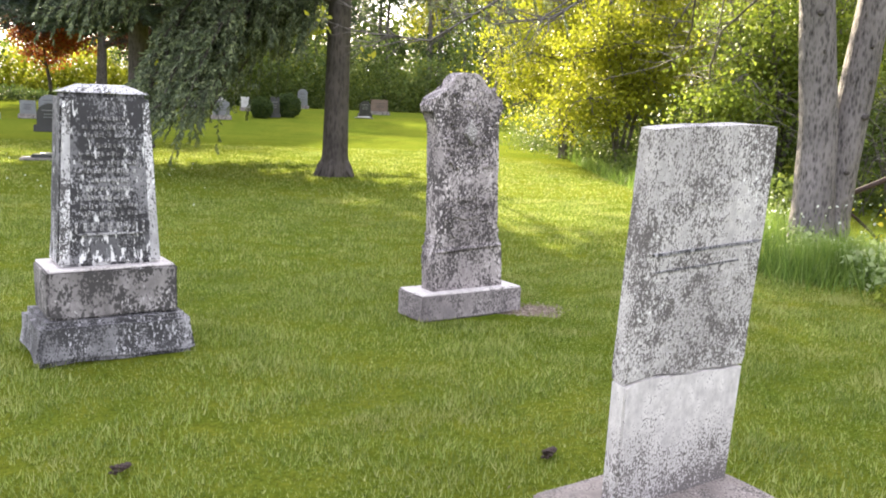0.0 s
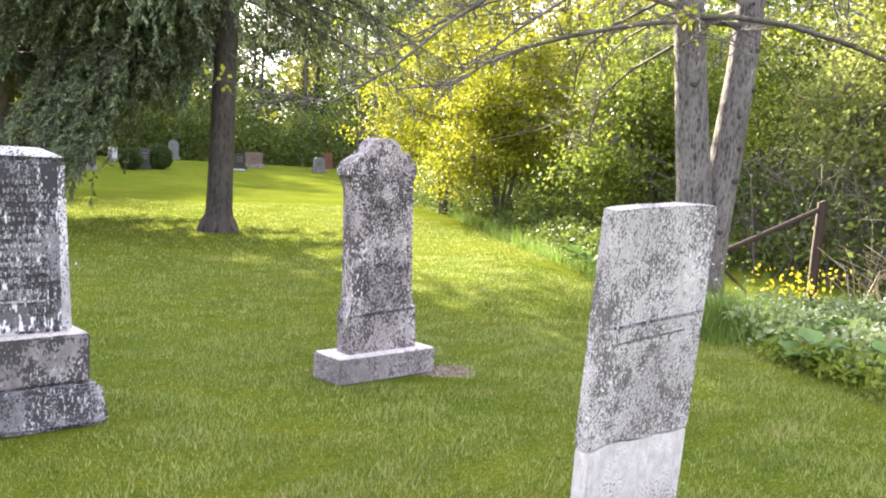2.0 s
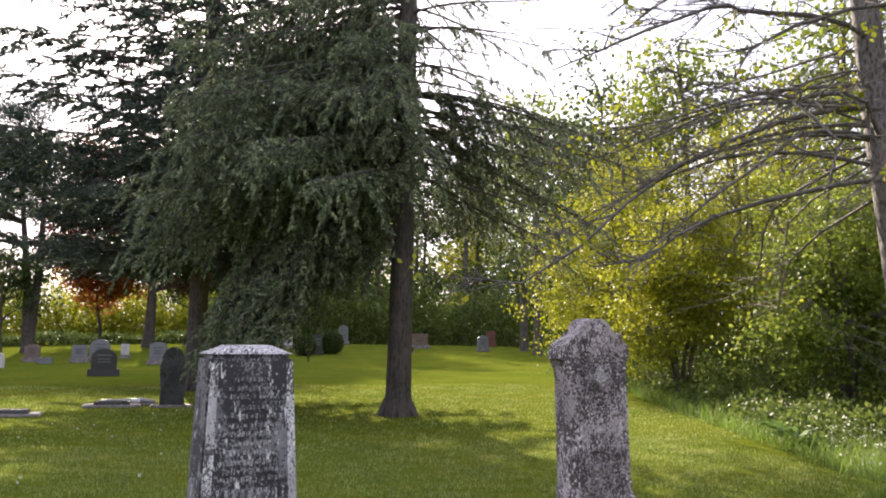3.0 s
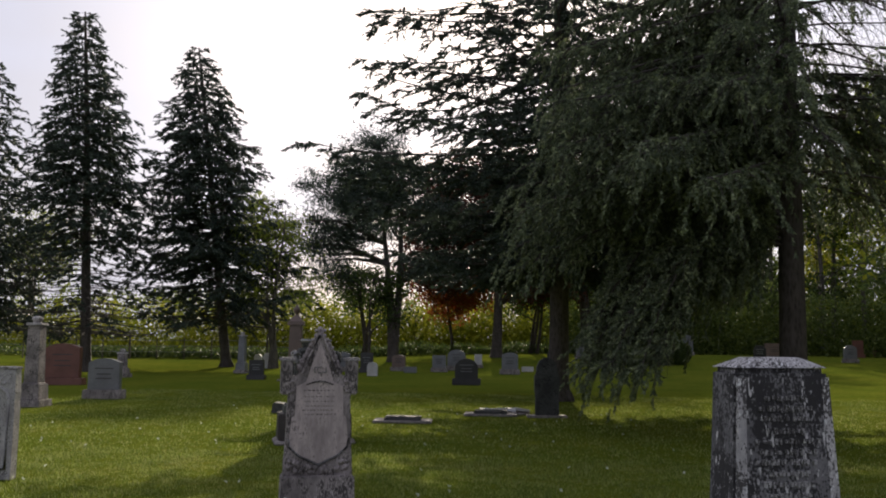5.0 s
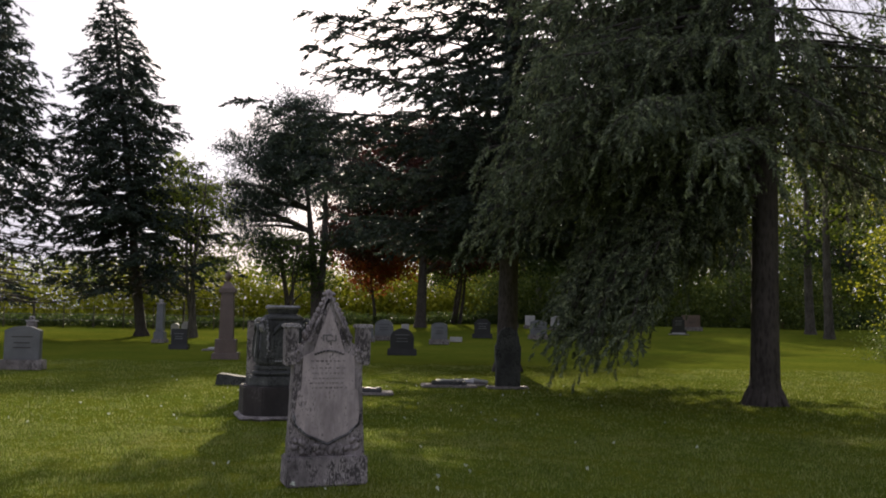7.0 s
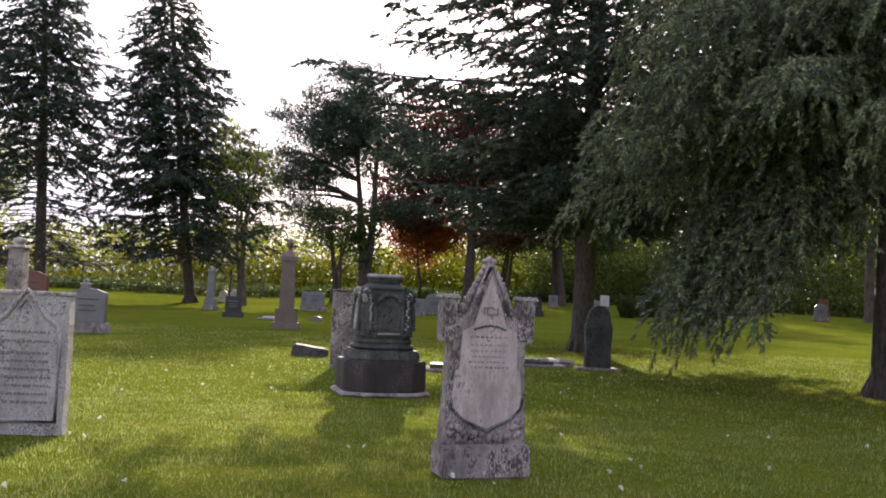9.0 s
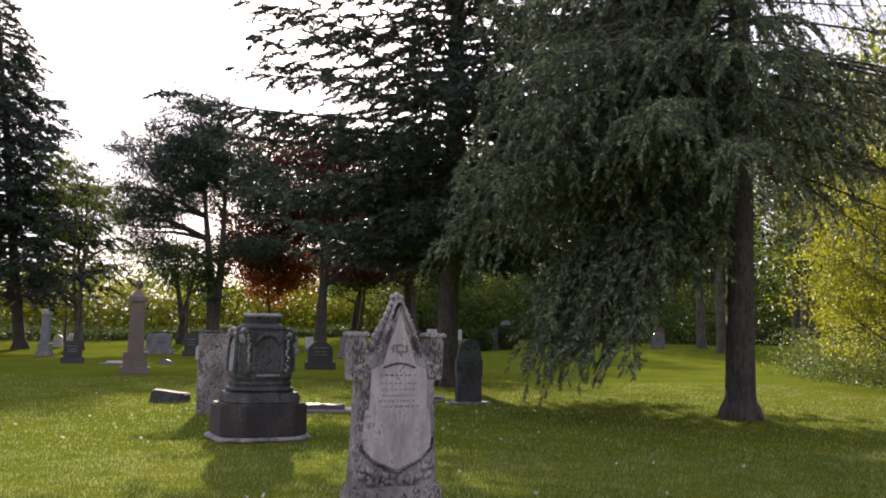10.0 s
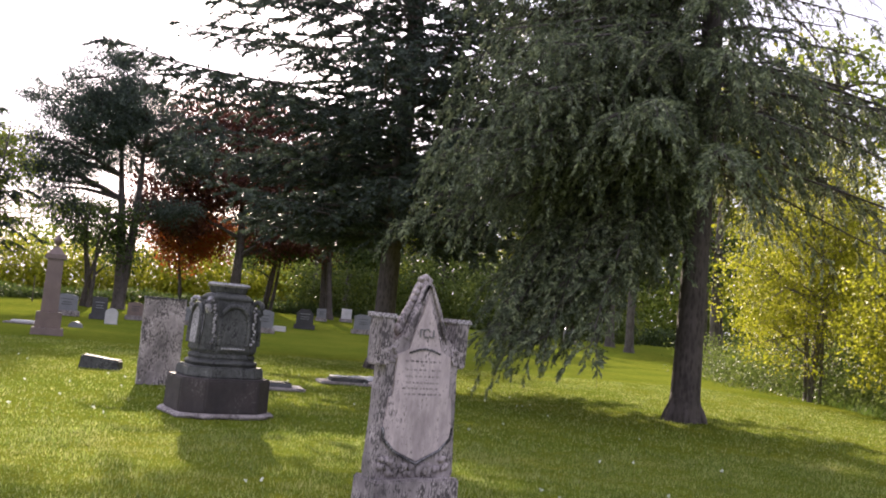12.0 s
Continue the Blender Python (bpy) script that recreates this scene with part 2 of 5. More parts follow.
TWIG = bark_material("twig_bark", (0.145, 0.128, 0.112), (0.06, 0.052, 0.043), 30, 0.004)
WOODBARK = bark_material("wood_bark", (0.13, 0.115, 0.095), (0.045, 0.037, 0.03), 9)
RUST = granite_material("rusted_iron", (0.062, 0.036, 0.030), 0.8)
def mulch_material():
    m, n, l, b = material("needle_mulch")
    bits = noise_node(n, l, 55, 6, 0.8)
    broad = noise_node(n, l, 7, 3)
    col = ramp_node(n, l, bits.outputs["Fac"], [(0.35, (0.07, 0.05, 0.039)), (0.51, (0.235, 0.185, 0.148)), (0.65, (0.45, 0.385, 0.325))])
    tint = ramp_node(n, l, broad.outputs["Fac"], [(0.36, (0.7, 0.66, 0.6)), (0.62, (1.1, 1.05, 1.05))])
    l.new(mix_node(n, l, 1.0, col.outputs["Color"], tint.outputs["Color"], "MULTIPLY").outputs["Color"], b.inputs["Base Color"])
    b.inputs["Roughness"].default_value = 0.95
    bump_node(n, l, b, bits.outputs["Fac"], 1.0, 0.02)
    return m


MULCH = mulch_material()
CHIP = leaf_material("dry_chip", [(0.12, 0.085, 0.065), (0.30, 0.24, 0.19), (0.50, 0.44, 0.37)], 0.05, 0.8)

MARBLE_A = stone_material("lichened_grey_marble", (0.30, 0.29, 0.30), (0.14, 0.135, 0.14), (0.04, 0.038, 0.04), 0.75, 48, chips=0.9, patchy=0.42)
MARBLE_DIE = stone_material("lichen_blackened_marble", (0.27, 0.262, 0.27), (0.115, 0.112, 0.117), (0.035, 0.033, 0.035), 0.72, 34, chips=0.6, patchy=0.46, crust=(0.52, 0.82))
MARBLE_A_EDGE = stone_material("white_crusted_marble", (0.62, 0.60, 0.60), (0.36, 0.35, 0.35), (0.08, 0.075, 0.075), 0.6, 40, chips=0.8)
MARBLE_B = stone_material("rough_pinkish_marble", (0.47, 0.42, 0.41), (0.29, 0.255, 0.25), (0.065, 0.055, 0.055), 0.70, 38, relief=0.024, chips=0.75, patchy=0.34)
PINKBASE = stone_material("pinkish_grey_base_stone", (0.30, 0.265, 0.26), (0.19, 0.165, 0.165), (0.09, 0.078, 0.078), 0.5, 40, relief=0.012, chips=0.1, patchy=0.3)
MARBLE_C = stone_material("speckled_white_marble", (0.60, 0.57, 0.55), (0.44, 0.415, 0.40), (0.12, 0.106, 0.102), 0.60, 74, chips=0.3, patchy=0.34, relief=0.010)
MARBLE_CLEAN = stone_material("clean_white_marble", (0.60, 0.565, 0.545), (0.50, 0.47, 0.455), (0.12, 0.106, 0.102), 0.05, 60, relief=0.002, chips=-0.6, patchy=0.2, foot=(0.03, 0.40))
MARBLE_G = stone_material("stained_white_marble", (0.41, 0.363, 0.35), (0.16, 0.142, 0.138), (0.075, 0.066, 0.064), 0.50, 34, stretch=(1, 1, 0.3), chips=0.3, patchy=0.36)
MARBLE_ARCH = stone_material("grey_white_marble", (0.46, 0.445, 0.435), (0.29, 0.275, 0.27), (0.10, 0.094, 0.092), 0.36, 44, stretch=(1, 1, 0.35), chips=0.2, patchy=0.3)
MARBLE_PANEL = stone_material("bleached_marble_panel", (0.53, 0.455, 0.435), (0.39, 0.335, 0.32), (0.17, 0.15, 0.145), 0.08, 40, stretch=(1, 1, 0.3), relief=0.002, chips=-0.6, patchy=0.25)
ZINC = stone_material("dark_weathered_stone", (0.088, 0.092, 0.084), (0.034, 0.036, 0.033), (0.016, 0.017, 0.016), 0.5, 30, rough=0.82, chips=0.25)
# paler copy of the dark stone: trim, and the side that faces the sun
ZINC_PALE = stone_material("pale_trim_and_lit_side", (0.42, 0.41, 0.41), (0.20, 0.19, 0.19), (0.06, 0.06, 0.06), 0.4, 22)
SANDBASE = stone_material("rough_foundation_stone", (0.38, 0.345, 0.325), (0.235, 0.21, 0.20), (0.10, 0.086, 0.082), 0.60, 56, relief=0.012, chips=0.2)
BROWNSTONE = stone_material("brownish_rough_base_stone", (0.33, 0.285, 0.26), (0.20, 0.168, 0.152), (0.10, 0.085, 0.078), 0.5, 46, relief=0.018, chips=0.35, patchy=0.3)
CRUMBLED = stone_material("crumbling_dark_base_stone", (0.33, 0.305, 0.30), (0.15, 0.135, 0.13), (0.05, 0.045, 0.044), 0.66, 30, relief=0.016, chips=0.8, patchy=0.45)
# pale stone whose colour carries the light on top faces
LITTOP = stone_material("lit_pale_stone", (0.66, 0.61, 0.59), (0.50, 0.46, 0.44), (0.20, 0.18, 0.17), 0.3, 40, relief=0.004, chips=0.2)
BROWNBASE = stone_material("brown_granite_base", (0.042, 0.032, 0.031), (0.020, 0.016, 0.016), (0.03, 0.026, 0.025), 0.4, 36, rough=0.7)
GREYGRANITE = granite_material("grey_granite", (0.235, 0.245, 0.262))
BLACKGRANITE = granite_material("black_granite", (0.045, 0.045, 0.05), 0.25, 0.3)
PINKGRANITE = granite_material("pink_granite", (0.235, 0.165, 0.138))
REDGRANITE = granite_material("red_granite", (0.24, 0.10, 0.075))
WHITEMARBLE = granite_material("white_marble", (0.62, 0.61, 0.60), 0.7, 0.25)
LETTER_A = stone_material("worn_raised_letters", (0.50, 0.49, 0.485), (0.27, 0.262, 0.262), (0.08, 0.075, 0.075), 0.6, 48)
# dark lettering colours: the shade inside carved cuts is painted in
LETTER_SOFT = granite_material("soft_shadow_lettering", (0.26, 0.25, 0.245), 0.9, 0.4)
LETTER = granite_material("shadowed_lettering", (0.10, 0.095, 0.095), 0.9, 0.3)


# ---- building helpers ----
def ground_height(y):
    """The lawn is level, then rises 0.9 m towards the wood."""
    s = np.clip((np.asarray(y, float) - 38) / 26, 0, 1)
    return 0.9 * s * s * (3 - 2 * s)


def link_mesh(name, mesh, mat, parent=None, label="", smooth=False):
    ob = new(name, mesh)
    mesh.materials.append(mat)
    if smooth:
        mesh.polygons.foreach_set("use_smooth", np.ones(len(mesh.polygons), bool))
    if parent:
        ob.parent = parent
    return tagged(ob, label)


def part(name, bm, mat, parent=None, label="", smooth=False):
    mesh = bpy.data.meshes.new(name)
    bmesh.ops.recalc_face_normals(bm, faces=bm.faces)
    bm.to_mesh(mesh)
    bm.free()
    return link_mesh(name, mesh, mat, parent, label, smooth)


def mesh_from(name, verts, faces, mat, parent=None, label="", smooth=False):
    """One mesh from arrays: verts (N, 3), faces (M, 3 or 4)."""
    verts, faces = np.asarray(verts, np.float32), np.asarray(faces, np.int32)
    mesh = bpy.data.meshes.new(name)
    mesh.vertices.add(len(verts))
    mesh.vertices.foreach_set("co", verts.ravel())
    k = faces.shape[1]
    mesh.loops.add(faces.size)
    mesh.loops.foreach_set("vertex_index", faces.ravel())
    mesh.polygons.add(len(faces))
    mesh.polygons.foreach_set("loop_start", np.arange(0, faces.size, k, dtype=np.int32))
    mesh.polygons.foreach_set("loop_total", np.full(len(faces), k, np.int32))
    mesh.update(calc_edges=True)
    return link_mesh(name, mesh, mat, parent, label, smooth)


def thing(name, x, y, rz, label, category, group="", z=None):
    e = new(name)
    e.empty_display_size = 0.2
    e.matrix_world = pose(x, y, float(ground_height(y)) if z is None else z, 0, 0, rz)
    return tagged(e, label, category, group)


def slab(outline, y0, y1, bevel=0.008, wobble=0.0, step=0.0, seed=1):
    """An upright slab: an outline in x and z, thick from y0 (front) to y1. wobble: worn, uneven edges."""
    pts = [Vector((p[0], 0, p[1])) for p in outline]
    if step:
        dense = []
        for a, b in zip(pts, pts[1:] + pts[:1]):
            k = max(1, int((b - a).length / step))
            dense += [a.lerp(b, i / k) for i in range(k)]
        pts = [p + Vector((noise.noise(p * 9 + Vector((seed, 0, 0))), 0, noise.noise(p * 9 + Vector((0, seed, 5))))) * wobble for p in dense]
    bm = bmesh.new()
    front = [bm.verts.new((p.x, y0, p.z)) for p in pts]
    back = [bm.verts.new((p.x, y1, p.z)) for p in pts]
    bm.faces.new(front)
    bm.faces.new(back[::-1])
    for i in range(len(pts)):
        j = (i + 1) % len(pts)
        bm.faces.new((front[j], front[i], back[i], back[j]))
    if bevel:
        rim = [e for e in bm.edges if abs(e.verts[0].co.y - e.verts[1].co.y) < 1e-6]
        bmesh.ops.bevel(bm, geom=rim, offset=bevel, segments=2, affect="EDGES", clamp_overlap=True)
    return bm


def block(w, d, h, z=0.0, top=1.0, bevel=0.012, wobble=0.0, cuts=0, seed=3, chamfer=0.0):
    """A block on z, its top narrowed to a part of its width; corners cut by chamfer; uneven by wobble."""
    bm = bmesh.new()

    def ring(s, zz):
        a, b, c = w / 2 * s, d / 2 * s, chamfer * s
        if c:
            p = [(-a + c, -b), (a - c, -b), (a, -b + c), (a, b - c), (a - c, b), (-a + c, b), (-a, b - c), (-a, -b + c)]
        else:
            p = [(-a, -b), (a, -b), (a, b), (-a, b)]
        return [bm.verts.new((x, y, zz)) for x, y in p]

    lo, hi = ring(1, z), ring(top, z + h)
    bm.faces.new(lo[::-1])
    bm.faces.new(hi)
    for i in range(len(lo)):
        j = (i + 1) % len(lo)
        bm.faces.new((lo[i], lo[j], hi[j], hi[i]))
    if bevel:
        bmesh.ops.bevel(bm, geom=bm.edges[:], offset=bevel, segments=2, affect="EDGES", clamp_overlap=True)
    if cuts:
        long = [e for e in bm.edges if e.calc_length() > 0.12]
        bmesh.ops.subdivide_edges(bm, edges=long, cuts=cuts, use_grid_fill=True)
    if wobble:
        for v in bm.verts:
            v.co += noise.noise_vector(v.co * 5 + Vector((seed, seed, 0))) * wobble
    return bm


def join_boxes(boxes):
    """Small boxes (x, y, z, w, d, h) in one bmesh, for carved or raised marks."""
    bm = bmesh.new()
    for x, y, z, w, d, h in boxes:
        bmesh.ops.create_cube(bm, size=1, matrix=Matrix.LocRotScale((x, y, z), None, (w, d, h)))
    return bm


def lumps(places, squash=(1, 0.6, 1)):
    """Small carved knobs at (x, y, z, r)."""
    bm = bmesh.new()
    for x, y, z, r in places:
        bmesh.ops.create_icosphere(bm, subdivisions=1, radius=r, matrix=Matrix.LocRotScale((x, y, z), Euler((x * 9, z * 7, 0)), squash))
    return bm


def tube_data(paths, sides=5):
    """Tapered tubes: each path is (points (K, 3), radii (K))."""
    verts, faces, base = [], [], 0
    turn = np.linspace(0, 2 * np.pi, sides, endpoint=False)
    cs, sn = np.cos(turn), np.sin(turn)
    for pts, rad in paths:
        pts, rad = np.asarray(pts, float), np.asarray(rad, float)
        k = len(pts)
        d = np.gradient(pts, axis=0)
        d /= np.linalg.norm(d, axis=1, keepdims=True) + 1e-9
        ref = np.where(np.abs(d[:, 2:3]) > 0.9, [[1.0, 0, 0]], [[0, 0, 1.0]])
        u = np.cross(d, ref)
        u /= np.linalg.norm(u, axis=1, keepdims=True) + 1e-9
        v = np.cross(d, u)
        ring = pts[:, None] + rad[:, None, None] * (cs[None, :, None] * u[:, None] + sn[None, :, None] * v[:, None])
        verts.append(ring.reshape(-1, 3))
        i = np.arange(k - 1)[:, None] * sides + np.arange(sides)[None]
        j = np.arange(k - 1)[:, None] * sides + (np.arange(sides)[None] + 1) % sides
        faces.append(np.stack([i, j, j + sides, i + sides], -1).reshape(-1, 4) + base)
        base += k * sides
    return np.concatenate(verts), np.concatenate(faces)


def tubes(name, paths, mat, parent=None, sides=5, label=""):
    v, f = tube_data(paths, sides)
    return mesh_from(name, v, f, mat, parent, label, True)


def leaf_data(rng, centres, aims, length, width, spread=0.6):
    """Diamond leaves at centres, pointing near aims."""
    n = len(centres)
    a = aims + rng.normal(0, spread, (n, 3))
    a /= np.linalg.norm(a, axis=1, keepdims=True) + 1e-9
    b = np.cross(a, rng.normal(0, 1, (n, 3)))
    b /= np.linalg.norm(b, axis=1, keepdims=True) + 1e-9
    s = rng.uniform(0.65, 1.3, (n, 1))
    ln, wd = length * s, width * s
    bend = np.cross(a, b) * ln * 0.12
    v = np.stack([centres, centres + a * ln * 0.5 + b * wd / 2 + bend, centres + a * ln, centres + a * ln * 0.5 - b * wd / 2 + bend], 1)
    return v.reshape(-1, 3), np.arange(4 * n).reshape(-1, 4)


def leaves(name, rng, centres, aims, length, width, mat, parent=None, spread=0.6, label=""):
    v, f = leaf_data(rng, np.asarray(centres, float), np.asarray(aims, float), length, width, spread)
    return mesh_from(name, v, f, mat, parent, label)


# ---- the ground ----
def graded(lo, hi, fine_lo, fine_hi, step):
    near = np.arange(fine_lo, fine_hi + step / 2, step)
    out = np.geomspace(1, max(hi - fine_hi, 2), 26)
    back = np.geomspace(1, max(fine_lo - lo, 2), 26)
    return np.concatenate([fine_lo - back[::-1], near, fine_hi + out])


def build_ground():
    xs, ys = graded(-2000, 2000, -32, 32, 0.8), graded(-1500, 3000, -8, 72, 0.8)
    gx, gy = np.meshgrid(xs, ys, indexing="ij")
    gz = ground_height(gy) + np.where((abs(gx) < 40) & (gy < 80), 0.012 * np.sin(gx * 1.7 + 0.6 * np.sin(gy)) * np.sin(gy * 1.3), 0)
    near = np.hypot(gx - 0, gy - 5) < 16
    gz = np.where(near, ground_height(gy) - 0.004, gz)
    verts = np.stack([gx, gy, gz], -1).reshape(-1, 3)
    i = (np.arange(len(xs) - 1)[:, None] * len(ys) + np.arange(len(ys) - 1)[None]).ravel()
    faces = np.stack([i, i + len(ys), i + len(ys) + 1, i + 1], -1)
    ob = mesh_from("ground", verts, faces, LAWN, None, "mown green lawn rising gently towards the wood", True)
    tagged(ob, kind="structure", category="lawn")


build_ground()


# ---- gravestones close to the path ----
def tall_monument():
    """Tapered marble die on two stepped blocks, dark with lichen, white at its edges."""
    m = thing("grave_monument", 0.52, 3.90, 17, "tapered lichen-blackened marble monument on a stepped stone base", "gravestone")
    part("foundation", block(0.84, 0.54, 0.23, 0, 0.95, 0.03, 0.026, 3, 4), MARBLE_A, m, "rough mossy foundation block")
    part("plinth", block(0.68, 0.42, 0.265, 0.232, 1.0, 0.015, 0.008, 3, 7), CRUMBLED, m, "squared grey plinth with pale top edge")
    # thin added slab: the lit top of the plinth, as a paler colour
    part("lit_top", block(0.665, 0.405, 0.012, 0.490, 0.985, 0.004, 0.003, 2, 3), LITTOP, m, "pale top of the plinth, sunlight put into its colour")
    die = part("die", block(0.54, 0.27, 0.93, 0.50, 0.84, 0.022, 0.007, 4, 2), MARBLE_DIE, m)
    cap = bmesh.new()
    a, b = 0.226, 0.113
    lo = [cap.verts.new(p) for p in ((-a, -b, 1.432), (a, -b, 1.432), (a, b, 1.432), (-a, b, 1.432))]
    hi = [cap.verts.new(p) for p in ((-a * 0.52, -b * 0.55, 1.478), (a * 0.52, -b * 0.55, 1.478), (a * 0.52, b * 0.55, 1.478), (-a * 0.52, b * 0.55, 1.478))]
    cap.faces.new(hi)
    for i in range(4):
        cap.faces.new((lo[i], lo[(i + 1) % 4], hi[(i + 1) % 4], hi[i]))
    bmesh.ops.bevel(cap, geom=cap.edges[:], offset=0.006, segments=1, affect="EDGES")
    part("hipped_cap", cap, MARBLE_A_EDGE, m, "pale hipped top of the die")

    def front(z):
        return -0.135 + 0.023 * (z - 0.5) - 0.004

    rng = random.Random(4)
    rows = []
    for z, half in ((1.30, 0.10), (1.255, 0.13), (1.21, 0.11), (1.155, 0.09), (1.11, 0.15), (1.065, 0.13), (1.02, 0.15), (0.97, 0.09), (0.925, 0.12), (0.875, 0.11), (0.83, 0.15), (0.79, 0.16)):
        x = -half
        while x < half:
            w = rng.uniform(0.007, 0.018)
            rows.append((x + w / 2, front(z), z + rng.uniform(-0.003, 0.003), w, 0.011, rng.uniform(0.014, 0.028)))
            x += w + rng.choice((0.005, 0.007, 0.009, 0.022))
    tagged(part("inscription", join_boxes(rows), LETTER_A, die, "rows of worn raised lettering"), kind="stuff")
    z = 0.715
    rim = [(-0.175, front(z), z, 0.012, 0.016, 0.06), (0.175, front(z), z, 0.012, 0.016, 0.06), (0, front(z - 0.036), z - 0.036, 0.34, 0.016, 0.010)]
    part("name_panel_rim", join_boxes(rim), MARBLE_A_EDGE, die, "notched moulding round the family name")
    name_bars = [(-0.13 + 0.043 * i, front(z), z + 0.004, 0.018 + 0.008 * (i % 2), 0.008, 0.045) for i in range(7)]
    tagged(part("name_lettering", join_boxes(name_bars), LETTER_A, die), kind="stuff")
    for s in (-1, 1):
        strip = bmesh.new()
        q = [(s * 0.264, 0.52), (s * 0.214, 0.52), (s * 0.184, 1.39), (s * 0.220, 1.39)]
        lo = [strip.verts.new((x, front(zz) - 0.001, zz)) for x, zz in q]
        hi = [strip.verts.new((x, front(zz) + 0.02, zz)) for x, zz in q]
        strip.faces.new(lo), strip.faces.new(hi[::-1])
        for i in range(4):
            strip.faces.new((lo[i], lo[(i + 1) % 4], hi[(i + 1) % 4], hi[i]))
        part("edge_moulding", strip, MARBLE_A_EDGE, die, "white crusted edge of the front face")


def scrolled_headstone():
    """Thick rough tablet with a scrolled top, on a plain block."""
    m = thing("headstone", 2.83, 4.46, 17, "rough pinkish-grey marble headstone with scrolled top on block", "gravestone")
    part("base", block(0.86, 0.32, 0.18, 0, 1.0, 0.012, 0.008, 2, 5), PINKBASE, m, "squared grey base block with pale top")
    # thin added slab that paints the base's top as if sunlit
    part("lit_top", block(0.845, 0.305, 0.012, 0.174, 0.985, 0.004, 0.003, 2, 4), LITTOP, m, "pale top of the base, sunlight put into its colour")
    o = [(-0.285, 0.155), (0.285, 0.155), (0.282, 0.455), (0.262, 0.485), (0.258, 0.53), (0.242, 0.58), (0.240, 1.395), (0.268, 1.405), (0.284, 1.43), (0.276, 1.475), (0.235, 1.515),
         (0.185, 1.545), (0.142, 1.565), (0.130, 1.60), (0.095, 1.648), (0.045, 1.668), (-0.045, 1.670), (-0.098, 1.650), (-0.132, 1.602), (-0.145, 1.567), (-0.19, 1.55), (-0.24, 1.525),
         (-0.285, 1.495), (-0.305, 1.455), (-0.298, 1.415), (-0.262, 1.395), (-0.248, 1.36), (-0.246, 0.58), (-0.262, 0.53), (-0.268, 0.485), (-0.285, 0.455)]
    lean = pose(0.012, 0, 0, 0, -2.3, 0) @ Matrix.Diagonal((1.04, 0.85, 1, 1))
    tab = part("tablet", slab(o, -0.085, 0.085, 0.014, 0.007, 0.025, 8), MARBLE_B, m)
    tab.matrix_basis = lean
    rng = random.Random(9)
    knobs = [(rng.uniform(-0.2, 0.2), -0.083, rng.uniform(1.02, 1.56), rng.uniform(0.010, 0.030)) for _ in range(150)]
    knobs += [(rng.uniform(-0.19, 0.19), -0.084, rng.uniform(0.56, 0.84), rng.uniform(0.008, 0.024)) for _ in range(90)]
    knobs += [(s * (0.10 + 0.10 * math.cos(a)), -0.084, 1.33 + 0.13 * math.sin(a), 0.020) for s in (-1, 1) for a in np.linspace(0.4, 5.8, 16)]
    tagged(part("carved_relief", lumps(knobs, (1, 0.42, 1)), MARBLE_B, tab, "worn carved wreath and drapery", True), kind="stuff")
    dm = bmesh.new()
    q = [(0.0, 1.36), (0.05, 1.28), (0.01, 1.19), (-0.045, 1.27)]
    lo, hi = [dm.verts.new((x, -0.112, z)) for x, z in q], [dm.verts.new((x * 1.25, -0.07, 1.275 + (z - 1.275) * 1.25)) for x, z in q]
    dm.faces.new(lo)
    for i in range(4):
        dm.faces.new((lo[i], lo[(i + 1) % 4], hi[(i + 1) % 4], hi[i]))
    part("carved_lozenge", dm, MARBLE_C, tab)
    ring = [(0.14 * math.cos(a), -0.086, 0.76 + 0.07 * math.sin(a), 0.03, 0.02, 0.022) for a in np.linspace(0, 2 * np.pi, 26, endpoint=False)]
    tagged(part("oval_cartouche", join_boxes(ring), MARBLE_B, tab), kind="stuff")
    band = part("die_band", block(0.565, 0.20, 0.035, 0.455, 0.96, 0.01, 0.006, 2, 3), MARBLE_B, m, "moulded band above the foot", True)
    band.matrix_basis = lean


def leaning_headstone():
    """White tablet, broken once and mended, that leans forward out of its base."""
    m = thing("headstone", 2.395, 1.11, 15, "leaning cracked white marble headstone with dark lichen, on block", "gravestone")
    part("base", block(0.72, 0.45, 0.21, 0, 0.985, 0.014, 0.009, 3, 6), BROWNSTONE, m, "rough weathered base block")
    lean = pose(0.064, 0.03, 0.165, 5.2, -2.8, 0) @ Matrix.Diagonal((1.0, 0.7, 0.985, 1))
    crack = [(-0.272, 0.420), (-0.245, 0.430), (-0.215, 0.436), (-0.17, 0.447), (-0.13, 0.443), (-0.09, 0.446), (-0.055, 0.436), (-0.02, 0.434), (0.02, 0.446), (0.08, 0.449), (0.16, 0.444), (0.21, 0.449), (0.262, 0.446)]
    crack = [(x, z + 0.046 - 0.10 * x) for x, z in crack]
    low = [(0.262, -0.02), (-0.262, -0.02)]
    up = [(0.265, 1.268), (0.15, 1.276), (-0.10, 1.278), (-0.262, 1.272)]
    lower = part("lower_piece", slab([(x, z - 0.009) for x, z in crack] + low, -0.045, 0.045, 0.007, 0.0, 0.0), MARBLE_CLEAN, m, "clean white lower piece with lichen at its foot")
    upper = part("upper_piece", slab(crack[::-1] + [(-0.272, 0.53), *up[::-1]], -0.044, 0.046, 0.007, 0.004, 0.03), MARBLE_C, m, "speckled upper piece of the broken tablet")
    lower.matrix_basis, upper.matrix_basis = lean, lean
    return upper


tall_monument()
scrolled_headstone()
t_lean = leaning_headstone()
